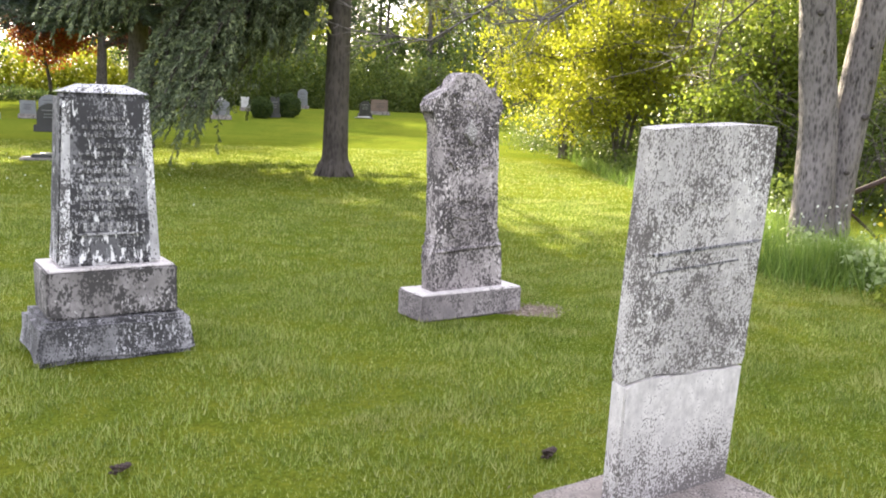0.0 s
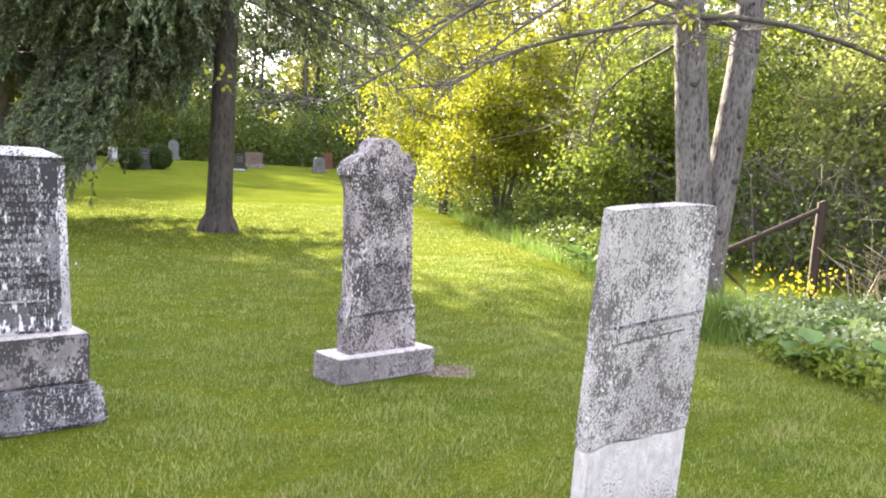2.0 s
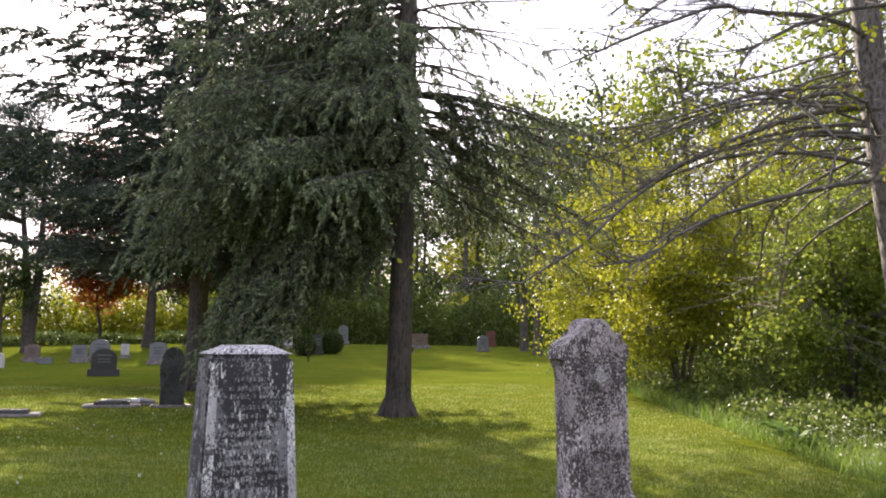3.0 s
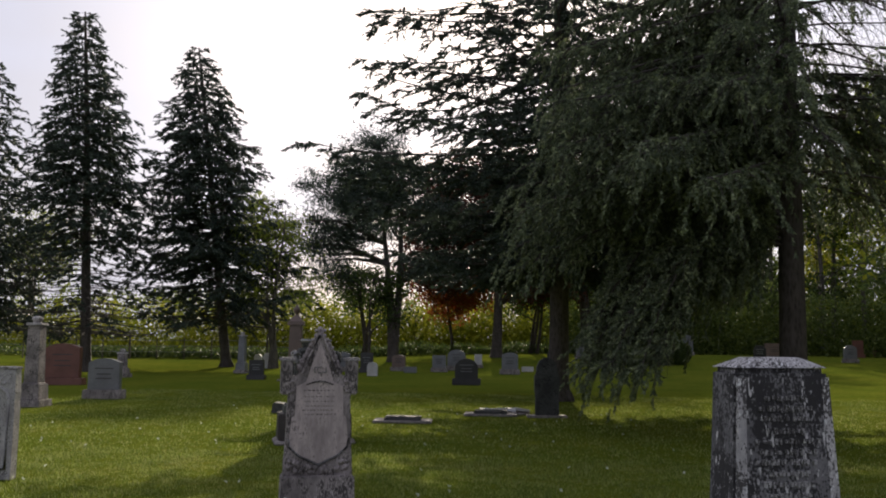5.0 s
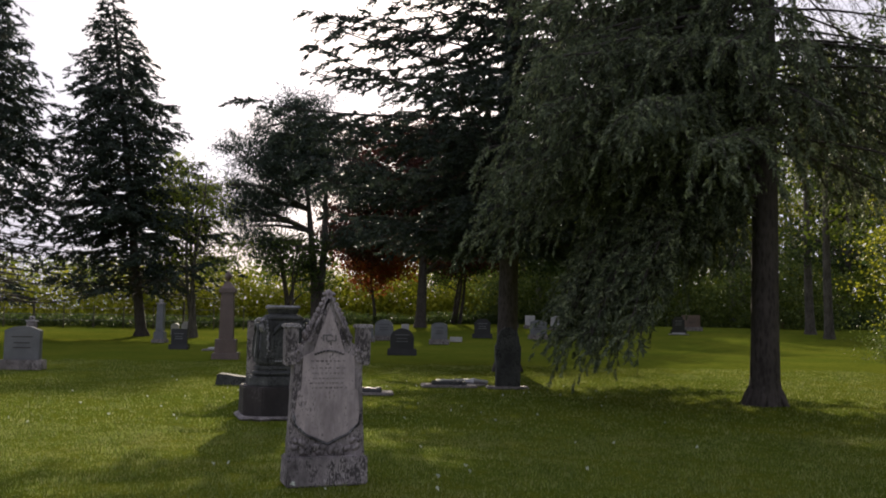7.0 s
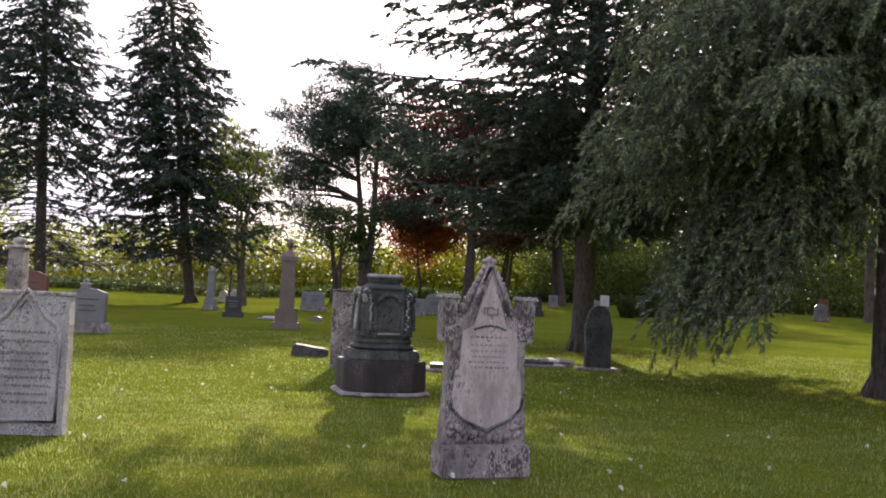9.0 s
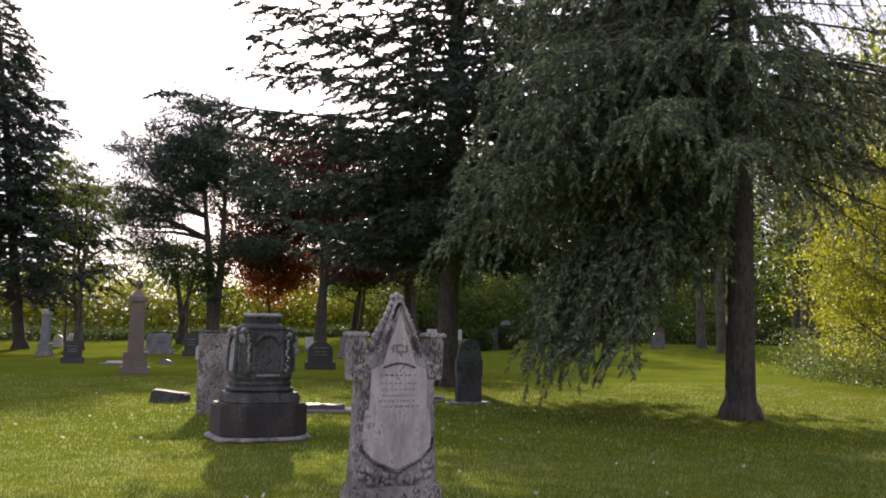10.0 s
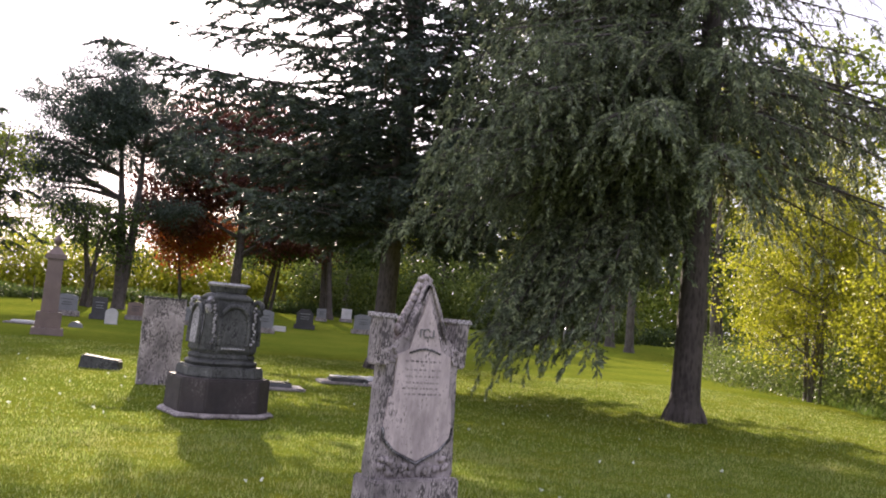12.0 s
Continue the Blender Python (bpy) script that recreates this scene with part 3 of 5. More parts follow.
# the two pieces of the tablet sit in the base block, one above the other
rng_l = random.Random(2)
bars = []
for z in (1.05, 0.875, 0.80, 0.755, 0.70, 0.655, 0.61, 0.565):
    x = -0.17
    while x < 0.2:
        w = rng_l.uniform(0.010, 0.03)
        bars.append((x, -0.045, z + rng_l.uniform(-0.003, 0.003), w, 0.004, rng_l.uniform(0.012, 0.02)))
        x += w + rng_l.uniform(0.006, 0.02)
tagged(part("inscription", join_boxes(bars), MARBLE_C, t_lean, "worn rows of cut lettering"), kind="stuff")
part("ledge", join_boxes([(0.01, -0.047, 0.90, 0.47, 0.012, 0.008), (-0.02, -0.046, 0.845, 0.36, 0.008, 0.005)]), MARBLE_A, t_lean, "thin carved line across the face")


def gothic_headstone():
    m = thing("gothic_headstone", -2.705, 8.17, 20, "stained white marble gothic headstone with crocketed gable and pinnacles", "gravestone")
    part("plinth", block(0.765, 0.32, 0.245, 0, 0.985, 0.014, 0.006, 2, 5), MARBLE_G, m, "dark-stained plinth with a pale foot")
    o = [(-0.36, 0.245), (0.36, 0.245), (0.352, 0.38), (0.338, 0.62), (0.325, 1.0), (0.332, 1.12), (0.335, 1.17), (0.28, 1.20), (0.225, 1.20), (0.16, 1.30), (0.075, 1.50),
         (0.018, 1.635), (-0.018, 1.635), (-0.075, 1.50), (-0.16, 1.30), (-0.225, 1.20), (-0.28, 1.20), (-0.335, 1.17), (-0.332, 1.12), (-0.325, 1.0), (-0.338, 0.62), (-0.352, 0.38)]
    tab = part("tablet", slab(o, -0.075, 0.085, 0.014, 0.008, 0.03, 5), MARBLE_G, m)
    shield = [(0, 0.36), (0.09, 0.40), (0.2, 0.44), (0.29, 0.52), (0.305, 0.60), (0.285, 0.80), (0.25, 0.82), (0.245, 1.10), (0.14, 1.14), (0.10, 1.28), (0.0, 1.53),
              (-0.10, 1.28), (-0.14, 1.14), (-0.245, 1.10), (-0.25, 0.82), (-0.285, 0.80), (-0.305, 0.60), (-0.29, 0.52), (-0.2, 0.44), (-0.09, 0.40)]
    part("shield_panel", slab(shield, -0.090, -0.070, 0.005), MARBLE_PANEL, m, "bleached smooth inscription panel with pointed foot")
    edge = [(-0.315, 0.60), (-0.30, 0.515), (-0.2, 0.432), (-0.09, 0.385), (0, 0.345), (0.09, 0.385), (0.2, 0.432), (0.30, 0.515), (0.315, 0.60)]
    tubes("shield_moulding", [([(x, -0.086, z) for x, z in edge], [0.012] * len(edge))], MARBLE_A, m, 6, "dark moulding under the panel")
    for s in (-1, 1):
        rake = [(s * 0.185, 1.22), (s * 0.10, 1.42), (s * 0.012, 1.60)]
        tubes("gable_moulding", [([(x, -0.088, z) for x, z in rake], [0.016, 0.016, 0.012])], MARBLE_G, m, 6)
        c = part("pinnacle", block(0.115, 0.16, 0.34, 1.02, 1.06, 0.012, 0.005, 1, 3), MARBLE_G, m, "column stub with flared cap")
        c.location.x = s * 0.345
        t = part("cap", block(0.16, 0.19, 0.035, 1.345, 0.92, 0.008), MARBLE_C, c, "pale flat cap stone")
        sc = [(s * (0.29 + 0.03 * math.cos(a)), -0.084, 1.10 + 0.05 * math.sin(a), 0.018) for a in np.linspace(0, 5, 8)]
        part("scroll", lumps(sc), MARBLE_G, m)
    rng = random.Random(5)
    crockets = []
    for s in (-1, 1):
        for i in range(9):
            f = i / 8
            crockets.append((s * (0.205 - 0.19 * f), 0.0, 1.27 + 0.37 * f, 0.040 - 0.012 * f))
    crockets += [(0.0, 0.0, 1.655, 0.034), (-0.045, 0, 1.645, 0.02), (0.045, 0, 1.645, 0.02)]
    tagged(part("crocketing", lumps(crockets, (1, 1.6, 1)), MARBLE_G, m, "worn leafy knobs along the gable", True), kind="stuff")
    flowers = [(s * rng.uniform(0.03, 0.31), -0.08, 0.0, rng.uniform(0.02, 0.038)) for s in (-1, 1) for _ in range(24)]
    flowers = [(x, y, 0.275 + rng.random() * max(0.02, (0.335 + 0.32 * abs(x) ** 1.3 - 0.29)), r) for x, y, z, r in flowers]
    tagged(part("floral_carving", lumps(flowers, (1, 0.6, 1)), MARBLE_G, m, "carved roses and leaves under the panel", True), kind="stuff")
    m.scale = (0.93, 1, 1)
    mono = [(0.03 * math.cos(a), -0.092, 1.26 + 0.03 * math.sin(a), 0.012, 0.01, 0.012) for a in np.linspace(0.6, 5.6, 10)]
    mono += [(-0.06, -0.092, 1.26, 0.012, 0.01, 0.055), (0.06, -0.092, 1.26, 0.012, 0.01, 0.055), (-0.045, -0.092, 1.285, 0.03, 0.01, 0.01), (0.045, -0.092, 1.235, 0.03, 0.01, 0.01)]
    part("monogram", join_boxes(mono), LETTER_SOFT, m)
    rows = []
    for z in (1.06, 1.0, 0.955, 0.91, 0.87, 0.83):
        x = -0.17 + rng.uniform(0, 0.04)
        while x < 0.17:
            w = rng.uniform(0.012, 0.035)
            rows.append((x, -0.0895, z, w, 0.003, 0.014))
            x += w + rng.uniform(0.008, 0.02)
    tagged(part("inscription", join_boxes(rows), MARBLE_G, m, "faint rows of worn lettering"), kind="stuff")
    band = [(-0.13 + 0.026 * i, -0.088, 1.12 + 0.03 * math.sin(i * math.pi / 10), 0.022, 0.02, 0.014) for i in range(11)]
    part("arched_band", join_boxes(band), MARBLE_A, m)


def pedestal_monument():
    m = thing("pedestal_monument", -4.03, 13.0, 20, "dark stepped pedestal monument with arched panels, its urn missing", "monument")
    part("footing", block(1.38, 1.30, 0.05, 0, 0.97, 0.015, 0.02, 2, 8, 0.25), SANDBASE, m, "thin pale concrete footing", True)
    part("base_block", block(1.24, 1.16, 0.40, 0.05, 0.99, 0.018, 0.006, 2, 4, 0.26), BROWNBASE, m, "brown granite base with cut corners")
    part("step", block(1.06, 0.98, 0.13, 0.45, 0.97, 0.02, 0.0, 0, 1, 0.22), ZINC, m)
    part("torus_moulding", block(0.94, 0.86, 0.09, 0.58, 0.90, 0.035, 0.004, 1, 1, 0.2), ZINC, m, "", True)
    part("upper_step", block(0.84, 0.76, 0.07, 0.67, 0.93, 0.02, 0.0, 0, 1, 0.18), ZINC, m)
    die = part("die", block(0.83, 0.75, 0.62, 0.74, 0.86, 0.03, 0.006, 2, 2, 0.15), ZINC, m)
    part("shoulder", block(0.72, 0.65, 0.10, 1.36, 0.66, 0.03, 0.004, 1, 1, 0.14), ZINC, m, "", True)
    part("neck", block(0.44, 0.40, 0.07, 1.46, 1.12, 0.012, 0, 0, 1, 0.10), ZINC, m)
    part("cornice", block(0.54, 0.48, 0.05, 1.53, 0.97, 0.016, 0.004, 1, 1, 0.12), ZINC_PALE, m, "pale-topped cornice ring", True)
    arch = [(-0.19, 0.84), (0.19, 0.84), (0.205, 0.98), (0.20, 1.14), (0.165, 1.23), (0.09, 1.29), (0, 1.31), (-0.09, 1.29), (-0.165, 1.23), (-0.20, 1.14), (-0.205, 0.98)]
    rim = arch[1:] + arch[:1]
    # the left panel is paler: sunlight on that side, put into its colour
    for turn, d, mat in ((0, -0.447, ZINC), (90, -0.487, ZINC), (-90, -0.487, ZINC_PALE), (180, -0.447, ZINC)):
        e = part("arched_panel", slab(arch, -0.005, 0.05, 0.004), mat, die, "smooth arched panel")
        e.matrix_basis = pose(0, 0, 0, 0, 0, turn) @ pose(0, d + 0.02, 0.0, -3.7, 0, 0)
        r = tubes("panel_moulding", [([(x, -0.012, z) for x, z in rim], [0.030] * len(rim))], ZINC, die, 8)
        r.matrix_basis = e.matrix_basis.copy()
    for sx in (-1, 1):
        for sy in (-1, 1):
            curl = [(sx * (0.33 + 0.05 * math.cos(a)), sy * (0.29 + 0.05 * math.cos(a)), 1.30 + 0.075 * math.sin(a)) for a in np.linspace(-1.2, 3.6, 9)]
            # left scrolls take the pale stone for the sunlight on them
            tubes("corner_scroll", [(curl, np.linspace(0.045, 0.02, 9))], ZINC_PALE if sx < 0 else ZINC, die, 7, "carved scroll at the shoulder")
    m.scale = (0.9, 0.88, 1)
    rng = random.Random(6)
    drops = [(s * (0.275 + rng.uniform(-0.02, 0.02)), -0.365 + 0.03 * (z - 0.8), z, rng.uniform(0.015, 0.03)) for s in (-1, 1) for z in np.linspace(0.86, 1.3, 12)]
    drops += [(x, -0.405, 0.80, 0.018) for x in np.linspace(-0.15, 0.15, 9)]
    tagged(part("bead_carving", lumps(drops), ZINC_PALE, die, "carved bead and leaf ornaments", True), kind="stuff")


def arched_tablet():
    """Pale tablet with a pointed arch in relief, seen at the edge of the view."""
    m = thing("headstone", -6.66, 8.80, 8, "grey-white marble headstone with carved pointed arch", "gravestone")
    o = [(-0.36, 0.0), (0.36, 0.0), (0.355, 1.20), (-0.355, 1.20)]
    part("tablet", slab(o, -0.07, 0.07, 0.01, 0.006, 0.05, 3), MARBLE_ARCH, m)
    part("top_ledge", block(0.74, 0.17, 0.03, 1.20, 0.98, 0.008, 0.003, 1), MARBLE_C, m, "thin pale top ledge")
    left = [(-0.29, 0.12), (-0.29, 0.86), (-0.26, 0.95), (-0.16, 1.02), (-0.10, 1.12), (0.0, 1.24), (0.10, 1.12), (0.16, 1.02), (0.26, 0.95), (0.29, 0.86), (0.29, 0.12), (-0.29, 0.12)]
    tubes("arch_moulding", [([(x, -0.072, z) for x, z in left], [0.022] * len(left))], MARBLE_ARCH, m, 6)
    inner = [(-0.09, 0.96), (-0.07, 1.06), (0.0, 1.16), (0.07, 1.06), (0.09, 0.96)]
    tubes("inner_arch", [([(x, -0.072, z) for x, z in inner], [0.016] * 5)], MARBLE_ARCH, m, 6)
    part("carved_emblem", lumps([(0, -0.072, 1.0, 0.03), (0.01, -0.072, 1.05, 0.018), (-0.02, -0.072, 0.97, 0.022)]), MARBLE_C, m)
    rng, rows = random.Random(8), []
    sprigs = [(sx * rng.uniform(0.17, 0.31), -0.072, rng.uniform(1.04, 1.17), rng.uniform(0.010, 0.022)) for sx in (-1, 1) for _ in range(12)]
    tagged(part("spandrel_carving", lumps(sprigs), MARBLE_ARCH, m, "worn carved leaves beside the arch", True), kind="stuff")
    for z in (0.88, 0.80, 0.70, 0.63, 0.56, 0.49, 0.42, 0.35, 0.28):
        x = -0.22
        while x < 0.22:
            w = rng.uniform(0.012, 0.034)
            rows.append((x, -0.071, z, w, 0.006, rng.uniform(0.014, 0.024)))
            x += w + rng.uniform(0.006, 0.015)
    # dark bars paint the shade of the cut letters
    tagged(part("inscription", join_boxes(rows), LETTER_SOFT, m, "rows of worn lettering"), kind="stuff")


def slender_stone():
    m = thing("headstone", -0.40, 18.30, 6, "tall dark shouldered headstone on a flat slab", "gravestone")
    part("slab_foot", block(0.85, 0.34, 0.05, 0, 0.98, 0.01), SANDBASE, m)
    o = [(-0.25, 0.05), (0.25, 0.05), (0.24, 0.45), (0.262, 0.62), (0.262, 0.86), (0.215, 0.93), (0.225, 1.04), (0.16, 1.18), (0.06, 1.25), (-0.06, 1.25), (-0.16, 1.18), (-0.225, 1.04), (-0.215, 0.93), (-0.262, 0.86), (-0.262, 0.62), (-0.24, 0.45)]
    part("tablet", slab(o, -0.08, 0.08, 0.012, 0.006, 0.04), ZINC, m)


def plain_tablet():
    m = thing("headstone", -4.92, 16.0, 14, "plain upright white marble tablet, streaked with dark lichen", "gravestone")
    o = [(-0.30, 0), (0.30, 0), (0.305, 1.30), (-0.305, 1.30)]
    part("tablet", slab(o, -0.06, 0.06, 0.008, 0.006, 0.05, 7), MARBLE_G, m)
    part("top_ledge", block(0.64, 0.15, 0.03, 1.30, 0.97, 0.006), MARBLE_A, m, "dark stained top edge")


def fallen_wedge():
    m = thing("fallen_stone", -6.0, 18.3, -8, "low dark broken gravestone lying tilted in the grass", "gravestone")
    b = block(0.70, 0.36, 0.26, -0.03, 0.9, 0.02, 0.02, 2, 3)
    for v in b.verts:
        v.co.z -= 0.12 * (v.co.x + 0.35)
        v.co.z = max(v.co.z, -0.05)
    part("fragment", b, ZINC, m)


def ledger(x, y, rz, mat, label, broken):
    m = thing("ledger_stone", x, y, rz, label, "gravestone")
    part("kerb", block(1.15, 0.62, 0.05, 0, 0.98, 0.015, 0.012, 2, 4), SANDBASE, m)
    if broken:
        rng = random.Random(3)
        for i in range(7):
            p = part("fragment", block(rng.uniform(0.2, 0.36), rng.uniform(0.16, 0.28), 0.055, 0, 0.93, 0.008, 0.012, 1, i), mat, m)
            p.matrix_basis = pose(-0.42 + 0.14 * i, rng.uniform(-0.16, 0.16), 0.048 + 0.004 * i, rng.uniform(-5, 5), rng.uniform(-6, 6), rng.uniform(0, 60))
    else:
        part("ledger_top", block(0.72, 0.42, 0.07, 0.048, 0.97, 0.012), mat, m)


gothic_headstone()
pedestal_monument()
arched_tablet()
slender_stone()
plain_tablet()
fallen_wedge()
ledger(-3.2, 16.6, 4, BLACKGRANITE, "flat grave marker with dark plate set in grass", False)
ledger(-1.35, 19.1, -6, WHITEMARBLE, "broken white marble ledger lying flat", True)
ledger(-0.2 - 1.4, 18.55, 3, ZINC, "flat dark grave marker sunk into lawn", False)


# ---- gravestones further off ----
def obelisk(x, y, rz, h, mat, label, urn=True):
    m = thing("obelisk", x, y, rz, label, "gravestone")
    part("lower_base", block(1.04, 1.04, 0.20, 0, 0.97, 0.015), mat, m)
    part("pedestal", block(0.82, 0.82, 0.44, 0.19, 0.98, 0.015), mat, m)
    part("shaft", block(0.56, 0.56, h - 1.30, 0.62, 0.88, 0.012), mat, m)
    part("cornice", block(0.68, 0.68, 0.14, h - 0.70, 0.98, 0.02), mat, m)
    roof = block(0.58, 0.58, 0.22, h - 0.58, 0.34, 0.01)
    part("gabled_cap", roof, mat, m)
    if urn:
        prof = [(h - 0.37, 0.07), (h - 0.33, 0.05), (h - 0.28, 0.10), (h - 0.20, 0.145), (h - 0.12, 0.13), (h - 0.07, 0.06), (h - 0.03, 0.05), (h, 0.015)]
        tubes("urn", [([(0, 0, z) for z, r in prof], [r for z, r in prof])], mat, m, 12)
    m.scale = (0.80, 0.80, 1)


def column_monument(x, y, rz, h, mat, label):
    """A square tapering pillar on a stepped base, with a moulded cap and a worn draped top."""
    m = thing("pillar_monument", x, y, rz, label, "gravestone")
    part("lower_base", block(0.62, 0.62, 0.17, 0, 0.97, 0.015, 0.006, 1), SANDBASE, m, "rough stepped base")
    part("pedestal", block(0.48, 0.48, 0.17 * h, 0.168, 0.96, 0.012, 0.004, 1), mat, m)
    part("moulding", block(0.40, 0.40, 0.05, 0.165 + 0.17 * h, 0.86, 0.015), mat, m)
    top = h - 0.22
    part("shaft", block(0.34, 0.34, top - 0.21 - 0.17 * h, 0.21 + 0.17 * h, 0.86, 0.012, 0.004, 1), mat, m)
    part("cap", block(0.38, 0.38, 0.06, top, 0.93, 0.014), MARBLE_C, m, "pale moulded cap")
    prof = [(h - 0.165, 0.11), (h - 0.12, 0.085), (h - 0.08, 0.125), (h - 0.03, 0.11), (h, 0.03)]
    tubes("draped_top", [([(0, 0, z) for z, r in prof], [r for z, r in prof])], MARBLE_C, m, 10, "worn pale draped urn stump")


def far_stone(x, y, w, h, mat, top, label, rz=0.0, base=True, group="rows of far gravestones"):
    """A granite die with a flat, serpentine or round top, on a low base."""
    m = thing("headstone", x, y, rz, label, "gravestone", group)
    z0 = 0.0
    if base:
        z0 = min(0.24, h * 0.25)
        part("base", block(w, 0.42, z0, 0, 0.98, 0.015), mat if mat in (REDGRANITE, BLACKGRANITE) else SANDBASE, m)
        w *= 0.80
    a, hh = w / 2, h
    if top == "serpentine":
        up = [(a, hh * 0.90), (a * 0.8, hh * 0.93), (a * 0.45, hh * 0.985), (0, hh), (-a * 0.45, hh * 0.985), (-a * 0.8, hh * 0.93), (-a, hh * 0.90)]
    elif top == "round":
        up = [(a * math.cos(t), hh - a * 0.8 + a * 0.8 * math.sin(t)) for t in np.linspace(0, math.pi, 9)]
    elif top == "shoulder":
        up = [(a, hh * 0.82), (a * 0.75, hh * 0.84), (a * 0.6, hh), (-a * 0.6, hh), (-a * 0.75, hh * 0.84), (-a, hh * 0.82)]
    else:
        up = [(a, hh), (-a, hh)]
    part("die", slab([(-a, z0), (a, z0), *up], -0.11, 0.11, 0.012), mat, m)
    if h > 0.7 and mat is not WHITEMARBLE:
        part("lettering", join_boxes([(0, -0.112, z0 + (h - z0) * f, w * k, 0.004, 0.03) for f, k in ((0.68, 0.6), (0.5, 0.45), (0.36, 0.5))]), LETTER if mat is not BLACKGRANITE else GREYGRANITE, m)
    return m


column_monument(-12.13, 18.58, 5, 2.08, MARBLE_G, "weathered grey marble pillar on stepped square base")
far_stone(-16.9, 28.0, 1.5, 1.42, REDGRANITE, "serpentine", "broad polished red granite headstone on base", 6)
far_stone(-12.0, 21.6, 1.03, 1.06, GREYGRANITE, "serpentine", "blue-grey granite headstone with curved top", 8)
column_monument(-18.0, 34.4, 0, 1.2, MARBLE_G, "short weathered pillar gravestone")
column_monument(-14.9, 40.3, 0, 2.0, GREYGRANITE, "slim grey pillar monument on stepped base")
far_stone(-12.1, 34.2, 0.75, 0.80, BLACKGRANITE, "flat", "small black granite headstone on pale base", 4)
far_stone(-16.2, 46.6, 0.42, 0.62, WHITEMARBLE, "round", "small white round-topped marker", 0, False)
far_stone(-15.0, 44.6, 0.45, 0.80, WHITEMARBLE, "shoulder", "small pale marker in front of a tree", 0, False)
obelisk(-8.6, 27.7, 10, 2.78, PINKGRANITE, "pink granite obelisk with gabled cap and urn")
ledger(-10.4, 33.6, 0, WHITEMARBLE, "low white flat marker in the grass", False)
far_stone(-8.8, 33.9, 0.46, 0.20, GREYGRANITE, "round", "low rounded grey foot marker", 0, False)
far_stone(-10.6, 43.0, 1.10, 0.98, GREYGRANITE, "serpentine", "wide grey granite headstone on low base", 3)
far_stone(-11.3, 43.9, 0.40, 0.92, GREYGRANITE, "shoulder", "narrow grey pillar marker", 0)
far_stone(-9.15, 42.3, 0.78, 0.98, BLACKGRANITE, "flat", "black granite headstone with pale top", 2)
far_stone(-8.3, 39.4, 0.48, 0.64, WHITEMARBLE, "round", "small white round-topped headstone", 0, False)
far_stone(-7.8, 43.9, 0.85, 0.82, PINKGRANITE, "serpentine", "pink-grey granite headstone on low base", -4)
far_stone(-7.0, 42.6, 0.62, 0.30, GREYGRANITE, "flat", "low slant grey marker", 0, False)
far_stone(-5.66, 43.5, 0.85, 0.84, GREYGRANITE, "flat", "grey granite headstone in shade", 0)
far_stone(-4.9, 44.8, 1.20, 1.08, GREYGRANITE, "round", "broad rounded grey headstone", 2)
far_stone(-3.9, 46.7, 0.50, 0.74, WHITEMARBLE, "flat", "narrow pale upright marker", 0)
far_stone(-3.3, 32.2, 1.08, 0.98, BLACKGRANITE, "round", "polished black granite headstone on wide base", 4)
far_stone(-2.03, 42.4, 0.98, 1.06, GREYGRANITE, "serpentine", "grey granite headstone with curved top", -3)
far_stone(-1.2, 44.5, 0.62, 0.25, WHITEMARBLE, "flat", "low pale marker block", 0, False)
far_stone(0.26, 47.5, 1.10, 1.05, BLACKGRANITE, "shoulder", "black granite stone with carved shoulders", 0)
far_stone(1.98, 55.2, 0.70, 0.76, GREYGRANITE, "flat", "grey headstone close to the wood", 0)
far_stone(3.7, 56.4, 0.78, 0.84, WHITEMARBLE, "flat", "pale headstone close to the wood", 0)
far_stone(3.3, 47.4, 1.12, 1.04, GREYGRANITE, "serpentine", "grey-pink granite headstone pair", 0)
far_stone(5.2, 55.5, 0.68, 0.88, WHITEMARBLE, "flat", "pale upright headstone near the wood", 0)
far_stone(9.8, 62.4, 0.90, 1.42, GREYGRANITE, "round", "tall pale grey headstone at the wood's edge", -8)
far_stone(14.2, 56.7, 1.45, 1.02, PINKGRANITE, "flat", "broad pink granite headstone", -4)
far_stone(6.5, 50.4, 0.66, 1.20, BLACKGRANITE, "flat", "black headstone between two clipped round bushes", -3)
far_stone(12.6, 53.8, 0.92, 1.02, BLACKGRANITE, "shoulder", "black headstone with white flat marker before it", -3)
ledger(12.3, 52.6, 0, WHITEMARBLE, "white flat marker on the lawn", False)
far_stone(19.9, 66.0, 0.95, 0.95, GREYGRANITE, "serpentine", "grey granite headstone at the wood", -6)
far_stone(22.6, 69.0, 0.90, 1.25, GREYGRANITE, "flat", "tall grey headstone at the wood", -6)
far_stone(20.6, 60.5, 0.85, 1.15, REDGRANITE, "flat", "dark red granite headstone near the wood", -6)
far_stone(24.0, 66.0, 0.95, 0.40, REDGRANITE, "flat", "low dark red marker", 0, False)
far_stone(18.0, 54.3, 0.92, 1.05, GREYGRANITE, "round", "grey granite headstone with rounded top", -5)


# ---- trees ----
def trunk_path(h, r, lean=(0, 0), flare=1.5, sway=0.08, rng=None, k=14, top=0.04):
    z = np.linspace(0, 1, k) ** 1.5 * h
    u = z / h
    x = lean[0] * u + sway * np.sin(u * 5 + (rng.uniform(0, 6) if rng else 0)) * u
    y = lean[1] * u + sway * np.cos(u * 4 + (rng.uniform(0, 6) if rng else 0)) * u
    rad = r * (1 - u) ** 0.8 + top * u + r * (flare - 1) * np.exp(-z / 0.22)
    z[0] = -0.08
    return np.stack([x, y, z], 1), rad


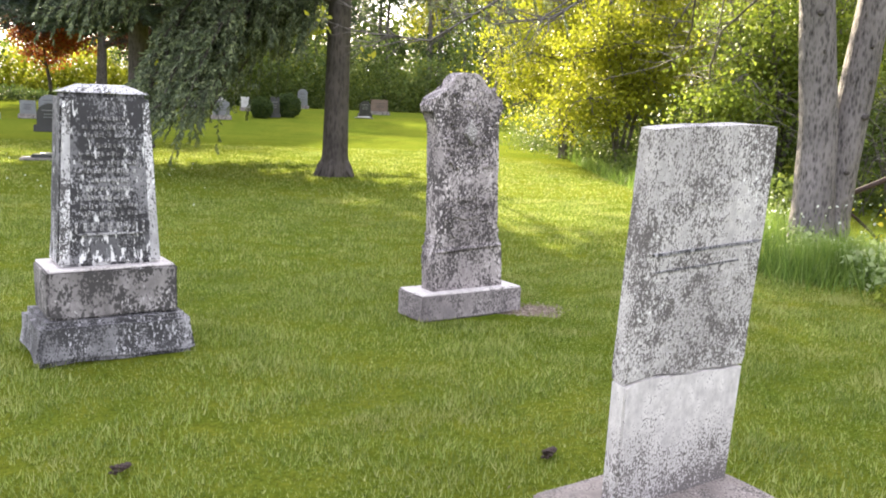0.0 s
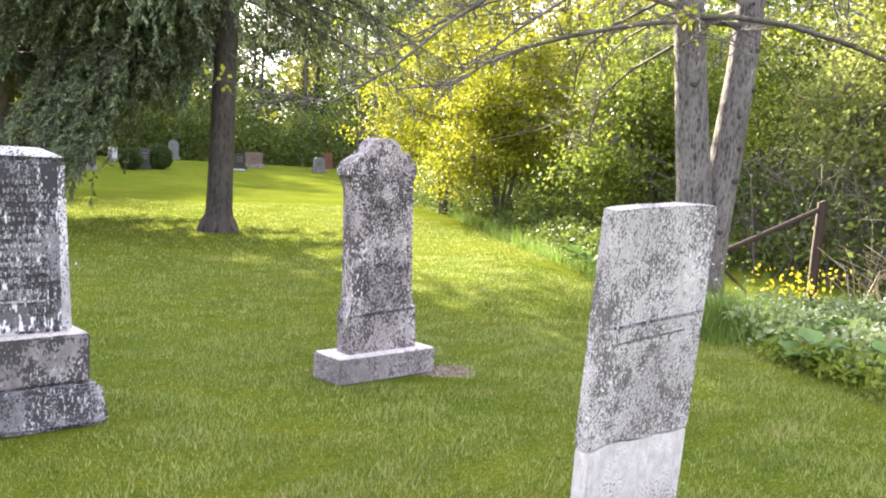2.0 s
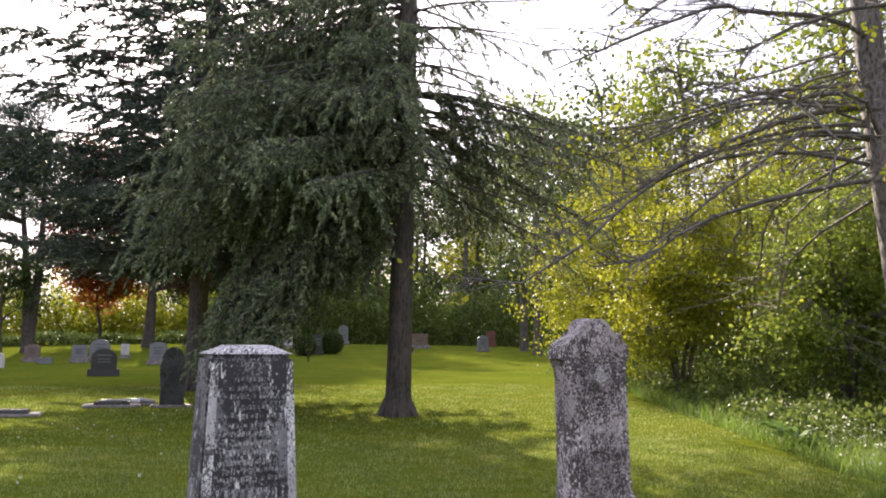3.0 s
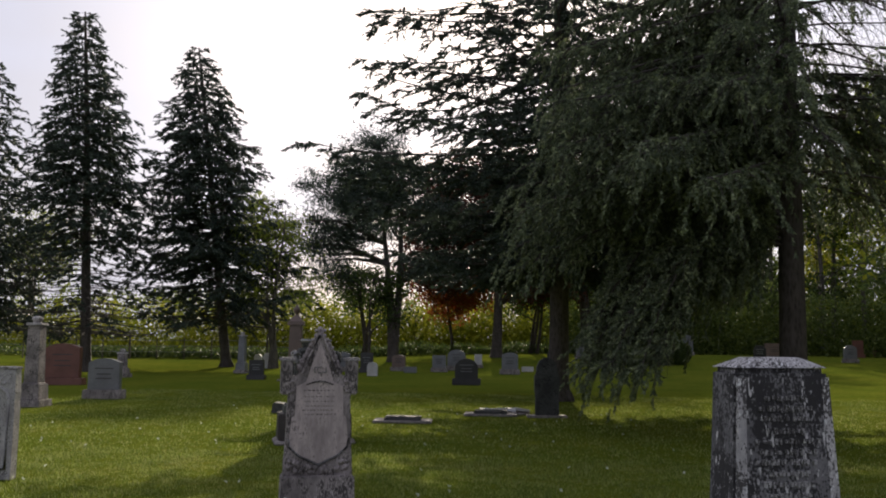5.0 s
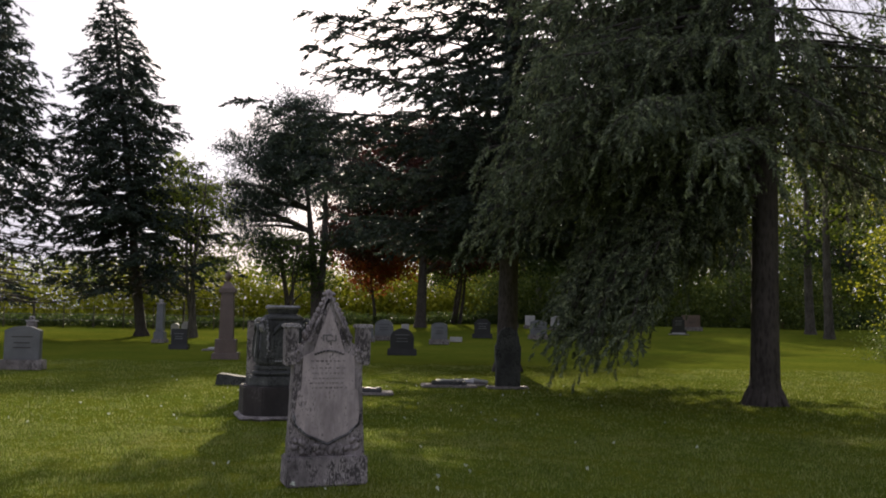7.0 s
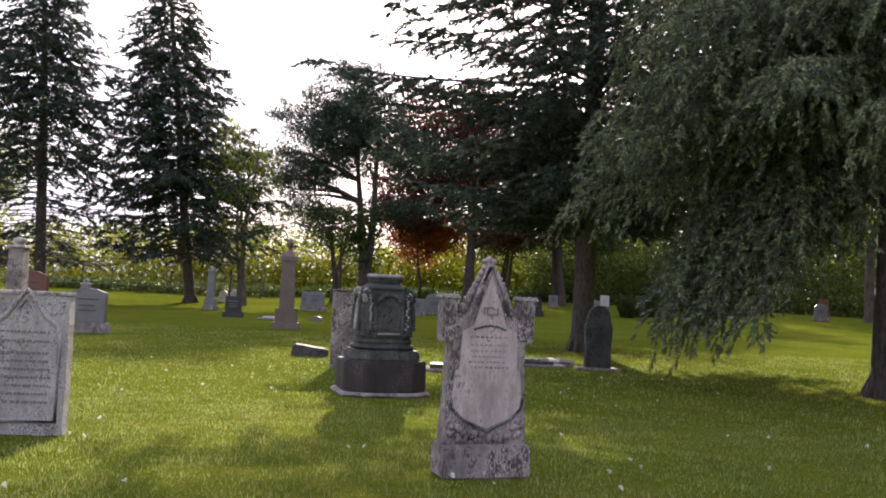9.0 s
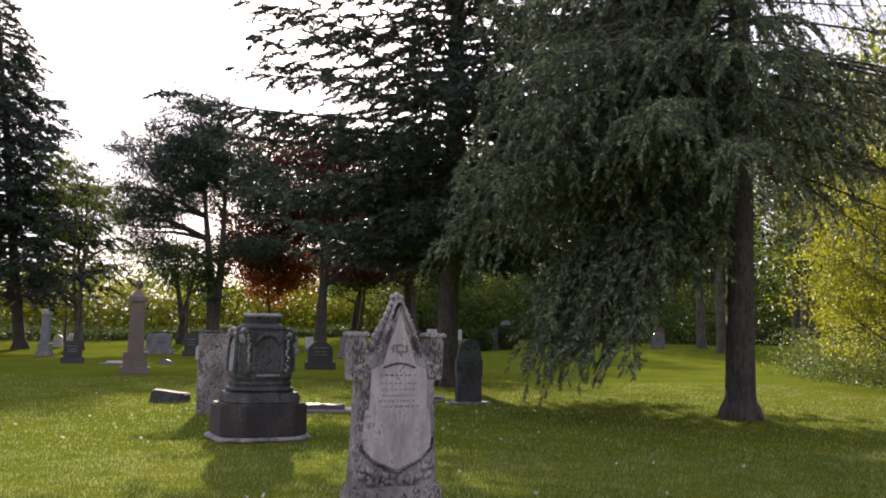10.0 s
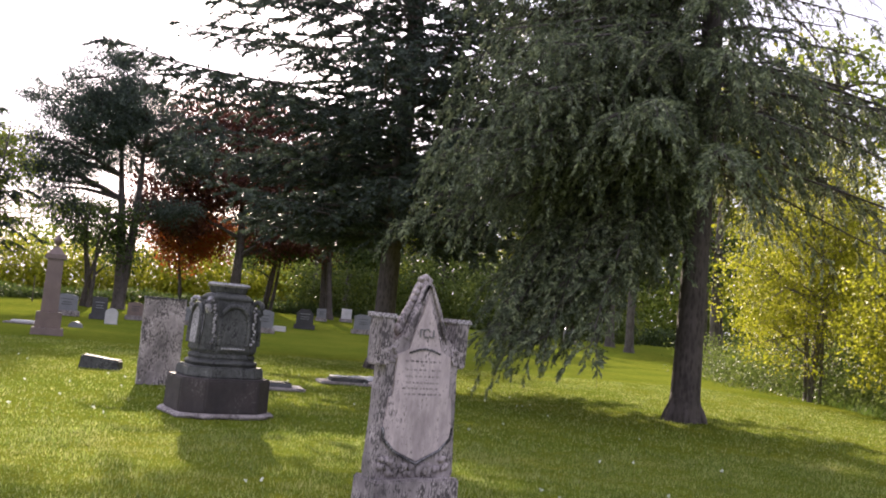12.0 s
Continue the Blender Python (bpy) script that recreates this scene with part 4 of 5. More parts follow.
def roots(r, rng, n=7):
    """Root swellings round a trunk's foot."""
    out = []
    for i in range(n):
        a = 2 * np.pi * i / n + rng.uniform(-0.3, 0.3)
        d = np.array([np.cos(a), np.sin(a)])
        out.append(([(*(d * r * 0.5), 0.45), (*(d * r * 1.15), 0.16), (*(d * r * 1.45), 0.02), (*(d * r * 1.7), -0.08)], [r * 0.28, r * 0.28, r * 0.18, 0.03]))
    return out


def needled(name, rng, start, way, length, reach, width, count, mat, parent):
    """Needles set round shoots: each shoot starts at start, runs along way; one slim triangle a needle."""
    n = len(start)
    way = way / (np.linalg.norm(way, axis=1, keepdims=True) + 1e-9)
    f = (np.arange(count) + rng.random((n, count))) / count
    at = start[:, None] + way[:, None] * (f * length[:, None])[..., None]
    rad = rng.normal(0, 1, (n, count, 3))
    rad -= way[:, None] * np.sum(rad * way[:, None], -1, keepdims=True)
    rad /= np.linalg.norm(rad, axis=-1, keepdims=True) + 1e-9
    aim = way[:, None] * 0.85 + rad * 0.62
    side = np.cross(aim, rng.normal(0, 1, (n, count, 3)))
    side /= np.linalg.norm(side, axis=-1, keepdims=True) + 1e-9
    k = rng.uniform(0.7, 1.25, (n, count, 1))
    v = np.stack([at - side * width / 2, at + side * width / 2, at + aim * reach * k], 2)
    return mesh_from(name, v.reshape(-1, 3), np.arange(n * count * 3).reshape(-1, 3), mat, parent)


def conifer(name, x, y, h, r, reach, label, seed, branches=120, z_low=2.0, per_m=4.5, size=1.0, lift=0.1, droop=0.5, upturn=0.08, hang=0.6,
            side_len=0.62, every=0.06, count=13, mat=None, bark=None, dense=None, dead=None, lean=(0, 0), curtain=None, coarse=99.0, thick=0.026):
    """A trunk, drooping boughs, side branches that hang from them, and needled shoots. reach(z, az): how far boughs go;
    dense(z, az): 0 to 1, how leafy; curtain: (z from, z to, azimuth, spread) of the long low boughs; above coarse shoots are larger and fewer."""
    rng = np.random.default_rng(seed)
    m = thing(name, x, y, 0, label, "tree")
    tp, tr = trunk_path(h, r, lean, 1.35, 0.06, rng)
    tubes("trunk", [(tp, tr)] + roots(r, rng), bark or BARK, m, 12)
    limbs, start, way, length = [], [], [], []
    s = np.linspace(0, 1, 9)
    up = np.array([0, 0, 1.0])
    for i in range(branches):
        z = z_low + (h - z_low) * ((i + rng.random()) / branches) ** 1.2
        az = i * 2.39996 + rng.uniform(-0.4, 0.4)
        tip = curtain and i % 6 == 1
        low = curtain and (i % 4 == 0 or tip)
        if tip:
            z, az = rng.uniform(3.3, 4.38), curtain[2] - 0.05 + rng.normal(0, 0.22)
        elif low:
            z, az = rng.uniform(curtain[0], curtain[1]), curtain[2] + rng.normal(0, curtain[3])
        elif curtain and i % 15 == 3:                  # the few long leafy boughs on the other side
            z, az = rng.uniform(5.3, 6.5), curtain[2] + math.pi + rng.normal(0, 0.4)
        ln = reach(z, az)
        if ln < 0.12:
            continue
        ln *= rng.uniform(0.62, 1.12)
        dz = (droop(z, az) if callable(droop) else droop) * (rng.uniform(0.75, 1.05) if low else rng.uniform(0.8, 1.2))
        out, side = np.array([np.cos(az), np.sin(az), 0]), np.array([-np.sin(az), np.cos(az), 0])
        c = np.array([np.interp(z, tp[:, 2], tp[:, 0]), np.interp(z, tp[:, 2], tp[:, 1]), z])
        p = c + ln * (s[:, None] * out + rng.uniform(-0.18, 0.18) * (s ** 2)[:, None] * side + (lift * s - dz * s ** (3.0 if tip else 1.5) + upturn * s ** 4)[:, None] * up)
        p[:, 2] = np.maximum(p[:, 2], 1.2)
        limbs.append((p, 0.010 + 0.007 * ln * (1 - s) ** 0.8))
        leafy, far = dense(z, az) if dense else 1.0, z > coarse
        k = size * (2.0 if far else 1.0)
        sides = int(ln * per_m * (0.45 if far else (1.5 if low else 1.0))) + 1
        for j in range(sides):
            t = 0.10 + 0.92 * (j + rng.random()) / sides
            q = np.array([np.interp(t, s, p[:, a]) for a in range(3)])
            d = 0.75 * out + side * (1 if j % 2 else -1) * rng.uniform(0.35, 1.1) + up * rng.uniform(-0.1, 0.15)
            ll = side_len * rng.uniform(0.55, 1.3) * min(1.0, 0.2 + ln / 2.6) * (1.12 - 0.5 * t)
            hg = hang * rng.uniform(0.6, 1.4) * (0.85 if low else 1.0)
            g = np.linspace(0, 1, 3)
            w = q + ll * (g[:, None] * d - (hg * g ** 2)[:, None] * up)
            if rng.random() > leafy:
                if dead and rng.random() < dead(z, az):
                    limbs.append((w, [0.008, 0.005, 0.002]))
                    for _ in range(4):
                        e = w[1] + (w[2] - w[1]) * rng.random()
                        limbs.append((np.array([e, e + d * 0.12 + rng.normal(0, 0.13, 3)]), [0.004, 0.002]))
                continue
            limbs.append((w, [0.009, 0.006, 0.003]))
            nf = max(3, int(ll / (every * k)))
            f = rng.uniform(0.05, 1.0, nf)
            at = q + ll * (f[:, None] * d - (hg * f ** 2)[:, None] * up)
            tangent = d - np.outer(2 * hg * f, up)
            cross = np.cross(tangent, up)
            start.append(at)
            way.append(tangent * 0.75 + cross * (rng.uniform(0.25, 0.85, nf) * rng.choice([-1, 1], nf))[:, None] + up * rng.uniform(-0.25, 0.22, (nf, 1)))
            length.append(k * rng.uniform(0.11, 0.22, nf))
    tagged(tubes("boughwork", limbs, bark or BARK, m, 3), kind="stuff")
    start, way, length = np.concatenate(start), np.concatenate(way), np.concatenate(length)
    tagged(needled("crown", rng, start, way, length, 0.066 * size, thick * size, count, mat or SPRUCE, m), kind="stuff")
    return m


def broadleaf(name, x, y, h, r, crowns, label, seed, mat, leaf=(0.09, 0.06), tips=220, per_tip=60, clump=0.34, bark=None, stems=1, limbs=9, fork=0.3, spread=0.9, hollow=0.45, twigs=True, z=None):
    """Stems, limbs and twigs that end in leaf clumps. crowns: (x, y, z, rx, ry, rz) ellipsoids about the foot."""
    rng = np.random.default_rng(seed)
    m = thing(name, x, y, 0, label, "tree", z=z)
    wood, cen, spots = [], [], []
    for i in range(stems):
        lean = rng.uniform(-spread, spread, 2) * (0.5 if stems == 1 else 1.3)
        p, rad = trunk_path(h * rng.uniform(0.75, 0.92), r / math.sqrt(stems), lean, 1.4, 0.25, rng, 12, 0.02)
        if stems > 1:
            p[:, :2] += rng.uniform(-0.35, 0.35, 2) * r * 4
        wood.append((p, rad))
        spots += [(q, a) for q, a in zip(p, rad) if q[2] > h * fork]
    total = sum(c[3] * c[4] * c[5] for c in crowns)
    for cx, cy, cz, rx, ry, rz in crowns:
        n = max(4, int(tips * rx * ry * rz / total))
        d = rng.normal(0, 1, (n, 3))
        d /= np.linalg.norm(d, axis=1, keepdims=True)
        k = (hollow + (1 - hollow) * rng.random((n, 1))) * (0.78 + 0.3 * np.sin(d[:, :1] * 5 + seed) * np.cos(d[:, 2:] * 4 + seed))
        cen.append(np.array([cx, cy, cz]) + d * k * [rx, ry, rz])
    tip = np.concatenate(cen)
    tip = tip[tip[:, 2] > 0.15]
    base = np.array([q for q, a in spots])
    hubs = tip[rng.choice(len(tip), min(limbs, len(tip)), replace=False)]
    hub_pts = []
    for hb in hubs:
        ok = base[base[:, 2] < hb[2] + 0.4]
        b = ok[np.argmin(np.linalg.norm(ok - hb, axis=1) + 0.5 * np.abs(ok[:, 2] - hb[2] + 1.0))] if len(ok) else base[0]
        mid = (b + hb) / 2 + rng.normal(0, 0.12, 3) + [0, 0, 0.1 * np.linalg.norm(hb - b)]
        pts = np.array([b, (b + mid) / 2 + [0, 0, 0.05], mid, (mid + hb) / 2, hb])
        wood.append((pts, np.linspace(max(0.02, r * 0.35), 0.012, 5)))
        hub_pts.append(pts)
    every = np.concatenate(hub_pts + [base])
    if twigs:
        for q in tip:
            b = every[np.argmin(np.linalg.norm(every - q, axis=1))]
            mid = (b + q) / 2 + rng.normal(0, 0.08, 3)
            wood.append((np.array([b, mid, q]), [0.016, 0.010, 0.004]))
    tubes("trunk", wood[:stems], bark or WOODBARK, m, 9)
    tagged(tubes("boughwork", wood[stems:], bark or WOODBARK, m, 4), kind="stuff")
    c = np.repeat(tip, per_tip, 0) + rng.normal(0, 1, (len(tip) * per_tip, 3)) * clump * [1, 1, 0.5]
    tagged(leaves("crown", rng, c, np.tile([0, 0, -0.25], (len(c), 1)), leaf[0], leaf[1], mat, m, 0.9), kind="stuff")
    return m


def t1_reach(z, az):
    c = -math.cos(az + 0.03)
    if z < 4.4:
        return 3.3 if c > 0.80 else 0.0
    far_side = 1.3 if c < -0.6 and 5.2 < z < 6.6 else 0.0
    return (4.4 + 0.6 * c + far_side) * max(0.0, 1 - (z - 4) / 16.5) ** 0.75


def t1_droop(z, az):
    return 1.0 if z < 4.4 else (0.46 if z < 7.5 else 0.40)


def t1_dense(z, az):
    """Leafy all round at the skirt of the crown; half bare inside on the far side from the graves."""
    if -math.cos(az) < -0.1 and z < 10:
        return 0.62 if 5.2 < z < 6.6 else 0.26
    return 1.0 if z < 6.6 else 0.8


conifer("spruce", 3.92, 15.75, 20, 0.25, t1_reach, "large drooping spruce with bare lower trunk on the lawn", 11, 300, 3.2, 6.2, 1.05, 0.12, t1_droop, 0.06,
        1.5, 0.70, 0.049, 9, SPRUCE, BARK, t1_dense, lambda z, az: 0.8 if math.cos(az) > -0.1 and z < 10 else 0.1, (0.2, 0.1), (4.1, 8.8, math.pi + 0.1, 0.6), 8.5, 0.034)


def s4_reach(z, az):
    return 6.4 * max(0.0, 1 - max(0, z - 7) / 17) ** 0.75 * (0.8 if z < 4.6 else 1)


conifer("spruce", -0.05, 23.75, 23, 0.28, s4_reach, "tall open-branched spruce with the low sun behind it", 12, 270, 3.2, 4.2, 1.6, 0.20, 0.24, 0.10,
        0.36, 0.90, 0.045, 11, FARSPRUCE, BARK, lambda z, az: 1.0 if z < 7.2 else 0.58, None, (0.3, 0.2), None, 11.0, 0.034)
for sx, sy, sh, low, full, sd, tilt, wide in ((-22.7, 40.0, 18.3, 1.8, 8.4, 13, -1.0, 5.2), (-17.5, 45.2, 18.0, 2.2, 5.2, 14, -2.3, 6.4)):
    conifer("spruce", sx, sy, sh, 0.27, lambda z, az, H=sh, W=wide: 0.25 + W * max(0.0, 1 - z / H) ** 0.85 * (0.85 if z < 4 else 1), "tall dark conical spruce against bright sky", sd, 250, low, 3.6, 2.5,
            0.16, 0.36, 0.20, 0.45, 0.85, 0.05, 10, FARSPRUCE, BARK, lambda z, az, F=full: 0.08 if z < F - 2.5 else (0.45 if z < F else 0.95), lambda z, az: 0.6, (tilt, 0), None, 99.0, 0.037)
conifer("spruce", -28.5, 40.0, 16, 0.25, lambda z, az: 0.2 + 4.2 * max(0.0, 1 - z / 16) ** 0.85, "dark spruce at the edge of the graveyard", 15, 150, 2.2, 2.8, 2.4, 0.14, 0.36, 0.2, 0.45, 0.85, 0.06, 9, FARSPRUCE, thick=0.045)

broadleaf("pine", -9.9, 51.0, 13.4, 0.42, [(-1.0, 0, 10.2, 5.0, 3.8, 4.2), (-3.7, 0, 7.4, 3.4, 2.6, 2.6), (2.6, 0, 8.6, 2.6, 2.4, 2.4), (-2.6, 0, 5.0, 2.8, 2, 1.0), (-0.3, 0, 13.2, 2.4, 2, 1.4), (2.6, 0, 5.6, 2.6, 2, 1.0)],
          "round-crowned dark pine with forked bare limbs", 21, PINE, (0.26, 0.05), 680, 90, 0.36, BARK, 2, 60, 0.12, 0.9, 0.3)
broadleaf("tree", -14.8, 44.5, 9.8, 0.20, [(0, 0, 6.8, 2.6, 2.4, 2.9), (1.4, 0, 4.2, 1.8, 1.8, 1.4), (-1.2, 0, 3.6, 1.4, 1.4, 1.0)], "slim many-stemmed tree with thin fresh leaves", 22, GREEN, (0.13, 0.09), 260, 26, 0.4, WOODBARK, 4, 20, 0.2)
broadleaf("copper_tree", -3.4, 56.0, 14.5, 0.36, [(-0.4, 0, 9.4, 7.0, 4.5, 5.4), (-4.2, 0, 5.8, 3.4, 3, 2.8), (3.2, 0, 5.6, 3.8, 3, 2.8)], "broad dark copper-leaved tree in deep shade", 23, COPPER, (0.20, 0.13), 900, 60, 0.5, BARK, 1, 24, 0.2)
broadleaf("tree", 2.4, 58.5, 13.5, 0.34, [(0, 0, 8.2, 5.2, 4.2, 4.6), (-2.5, 0, 5.0, 3, 3, 1.8), (2.5, 0, 4.8, 3, 3, 1.8)], "dark-leaved tree standing before the wood", 24, DEEP, (0.22, 0.15), 500, 60, 0.5, BARK, 2, 22, 0.2)
broadleaf("red_tree", -6.6, 59.5, 6.6, 0.13, [(0.4, 0, 4.6, 3.8, 2.8, 2.8)], "small tree with fiery red spring leaves", 25, RED, (0.18, 0.13), 300, 40, 0.4, BARK, 1, 12, 0.25)
broadleaf("tree", -10.9, 50.5, 6.8, 0.22, [(0, 0, 4.4, 3.2, 2.4, 2.2), (1.5, 0, 2.8, 2.0, 1.6, 1.0)], "low many-stemmed tree with sparse dark leaves", 27, DEEP, (0.16, 0.11), 240, 22, 0.4, BARK, 4, 22, 0.12)
broadleaf("tree", -1.0, 62.0, 8.0, 0.22, [(0, 0, 5.0, 4.4, 2.6, 2.6)], "low dark tree under the tall crowns", 28, DEEP, (0.2, 0.14), 240, 30, 0.45, BARK, 3, 20, 0.15)
broadleaf("tree", -30.0, 47.0, 10.5, 0.22, [(0, 0, 6.5, 3.4, 3, 3.2)], "fresh-leaved tree at the boundary fence", 26, GREEN, (0.15, 0.10), 240, 28, 0.45, WOODBARK, 3, 16, 0.2)


# ---- twin-trunked tree by the old fence ----
def twin_tree():
    rng = np.random.default_rng(31)
    m = thing("twin_tree", 8.32, 7.25, 0, "grey twin-trunked tree with dead drooping boughs, few leaves", "tree")
    zz = np.array([-0.1, 0.1, 0.4, 0.9, 1.4, 2.0, 3.0, 4.2, 6.0, 8.5, 11.5])
    left = np.stack([np.interp(zz, [0, 1.4, 4.2, 12], [-0.12, -0.17, -0.62, -1.3]), 0.03 * np.sin(zz), zz], 1)
    right = np.stack([np.interp(zz, [0, 1.4, 4.2, 12], [0.17, 0.29, 0.54, 0.50]), 0.06 + 0.05 * np.cos(zz), zz], 1)
    rl = np.interp(zz, [-0.1, 0.1, 0.5, 1.5, 4.2, 12], [0.34, 0.28, 0.235, 0.215, 0.17, 0.05])
    tubes("trunk", [(left, rl)] + roots(0.22, rng, 5), GREYBARK, m, 14, "ridged grey trunk leaning outwards")
    tubes("trunk", [(right, rl * 0.96)], GREYBARK, m, 14)
    for src in (left, right):          # branch scars and healed knots, facing the lawn
        for z in np.linspace(1.0, 4.6, 9):
            a, zk = rng.uniform(-1.1, 0.7), z + rng.uniform(-0.15, 0.15)
            part("knot", lumps([(float(np.interp(zk, zz, src[:, 0])) + 0.17 * math.sin(a), -0.17 * math.cos(a), zk, rng.uniform(0.025, 0.05))], (1, 0.8, 1.2)), KNOT, m, "", True)
    wood, cen = [], []
    for i in range(86):
        src = left if rng.random() < 0.55 else right
        z = rng.uniform(3.3, 9.8)
        az = rng.uniform(0, 2 * np.pi) if rng.random() < 0.45 else rng.uniform(2.2, 4.2)
        c = np.array([np.interp(z, zz, src[:, 0]), np.interp(z, zz, src[:, 1]), z])
        out, side = np.array([np.cos(az), np.sin(az), 0]), np.array([-np.sin(az), np.cos(az), 0])
        ln = rng.uniform(1.6, 5.4) * (1 if z < 7 else 0.75)
        s = np.linspace(0, 1, 9)
        wav = 0.09 * np.sin(s * 9 + rng.uniform(0, 6)) * s
        p = c + ln * (s[:, None] * out + (wav + rng.uniform(-0.15, 0.15) * s ** 2)[:, None] * side + (rng.uniform(-0.05, 0.35) * s - rng.uniform(0.15, 0.7) * s ** 2)[:, None] * np.array([0, 0, 1.0]))
        p[:, 2] = np.maximum(p[:, 2], 2.1 + 0.1 * np.sin(s * 7))
        wood.append((p, 0.006 + 0.0062 * ln * (1 - s) ** 0.9))
        for t in rng.uniform(0.2, 1, int(ln * 8)):
            q = np.array([np.interp(t, s, p[:, k]) for k in range(3)])
            d = 0.7 * out + side * rng.uniform(-1, 1) + [0, 0, rng.uniform(-0.6, 0.35)]
            tl = rng.uniform(0.25, 0.9)
            e = q + d * tl
            mid = (q + e) / 2 + rng.normal(0, 0.04, 3)
            wood.append((np.array([q, mid, e]), [0.008, 0.005, 0.0025]))
            for _ in range(2):
                g = mid + (e - mid) * rng.random()
                wood.append((np.array([g, g + rng.normal(0, 0.12, 3) + d * 0.15]), [0.004, 0.002]))
            if rng.random() < 0.10:
                cen.append(e + rng.normal(0, 0.07, (9, 3)))
    tagged(tubes("boughwork", wood, TWIG, m, 4, "long bare brittle boughs and twigs"), kind="stuff")
    c = np.concatenate(cen)
    leaves("foliage", rng, c, np.tile([0, 0, -0.1], (len(c), 1)), 0.075, 0.05, YELLOW, m, 0.9, "a few fresh yellow-green leaf tufts")


twin_tree()

# ---- shrubs along the lawn's edge and the wood ----
SHRUBS = [(12.6, 23.6, 8.0, 3.2, 3.0, 3.7, YELLOW, 1), (11.8, 18.6, 5.6, 2.2, 2.4, 2.5, YELLOW, 2), (15.2, 20.0, 9.4, 3.3, 3.2, 4.4, YELLOW, 3), (16.8, 28.5, 7.5, 3.2, 3.2, 3.3, YELLOW, 4),
          (12.6, 13.6, 5.6, 2.6, 2.4, 2.6, GREEN, 5), (15.2, 9.8, 6.6, 3.0, 3.0, 3.2, THICKET, 6), (13.4, 5.6, 5.2, 2.4, 2.4, 2.5, THICKET, 7), (12.4, 2.2, 5.0, 2.3, 2.3, 2.4, THICKET, 8),
          (18.6, 16.0, 10.5, 3.6, 3.6, 5.0, GREEN, 9), (18.4, 10.6, 10.0, 3.6, 3.4, 4.8, YELLOW, 10), (17.8, 5.0, 9.5, 3.4, 3.2, 4.6, THICKET, 11), (20.5, 24.5, 11.0, 3.8, 3.6, 5.2, GREEN, 12), (16.5, 0.5, 8.0, 3.2, 3.0, 3.8, THICKET, 13)]
NEAR_LAWN = (1, 2, 3, 4, 5, 6, 7, 8, 10)
for sx, sy, sh, ra, rb, rc, mt, sd in SHRUBS:
    words = {YELLOW: "large yellow-green shrub in spring leaf, spreading over lawn", GREEN: "fresh green many-stemmed shrub beside the fence", THICKET: "dense olive-green thicket shrub behind the fence"}[mt]
    m = broadleaf("shrub", sx, sy, sh, 0.12, [(0, 0, sh * 0.52, ra, rb, rc), (-ra * 0.55, -0.4, sh * 0.30, ra * 0.55, rb * 0.6, sh * 0.22), (ra * 0.3, 0, sh * 0.82, ra * 0.5, rb * 0.5, sh * 0.16)],
                  words, 40 + sd, mt, (0.088, 0.056) if sd in NEAR_LAWN else (0.12, 0.08), 430 if sd in NEAR_LAWN else 350, 62 if sd in NEAR_LAWN else 48, 0.27 if sh < 9 else 0.42, TWIG, 8, 40, 0.05, 1.2, 0.3)
    tagged(m, category="shrub")
    m.name = "shrub"

WOODS = [broadleaf("tree", 26, 74, 17, 0.24, [(0, 0, 11.5, 3.6, 3.4, 5.0), (1, 0, 6, 2.4, 2.4, 2)], "tall slender woodland tree in fresh spring leaf", 61, GREEN, (0.27, 0.18), 190, 15, 0.5, WOODBARK, 1, 16, 0.3),
         broadleaf("tree", 33, 77, 15, 0.20, [(0, 0, 9.5, 3.2, 3.2, 5.0), (-1, 0, 4.5, 2.2, 2.2, 1.6)], "light green woodland tree with thin trunk", 62, YELLOW, (0.26, 0.17), 170, 15, 0.5, WOODBARK, 2, 16, 0.25),
         broadleaf("tree", 20, 79, 18, 0.28, [(0, 0, 12, 4.0, 3.6, 5.2), (0, 0, 5.5, 3, 3, 2.2)], "shaded woodland tree with dark trunk", 63, DEEP, (0.28, 0.19), 190, 16, 0.5, WOODBARK, 1, 16, 0.25)]
rng_w = random.Random(7)
spots = []
for i in range(40):
    wx = 4 + (i % 34) * 1.75 + rng_w.uniform(-1.2, 1.2)
    wy = 73 + rng_w.uniform(0, 22) - max(0, wx - 30) * 0.75
    spots.append((wx, wy))
spots += [(22 + rng_w.uniform(-2, 3), y) for y in (33, 37, 41, 46, 51, 55)] + [(25, 28), (27, 14), (27, 20), (26, 6), (21.5, 44), (20.5, 36.5)]
spots += [(-45 + i * 4.4 + rng_w.uniform(-1, 1), 92 + rng_w.uniform(0, 12)) for i in range(12)]
for i, (wx, wy) in enumerate(spots):
    src = WOODS[rng_w.randrange(3)]
    c = copy_thing(src, pose(wx, wy, float(ground_height(wy)), 0, 0, rng_w.uniform(0, 360)))
    k = rng_w.uniform(0.8, 1.15) * (0.45 if wx < 2 else 1.0)
    c.scale = (k, k, k)
for w in WOODS:
    tagged(w, group="woodland trees")


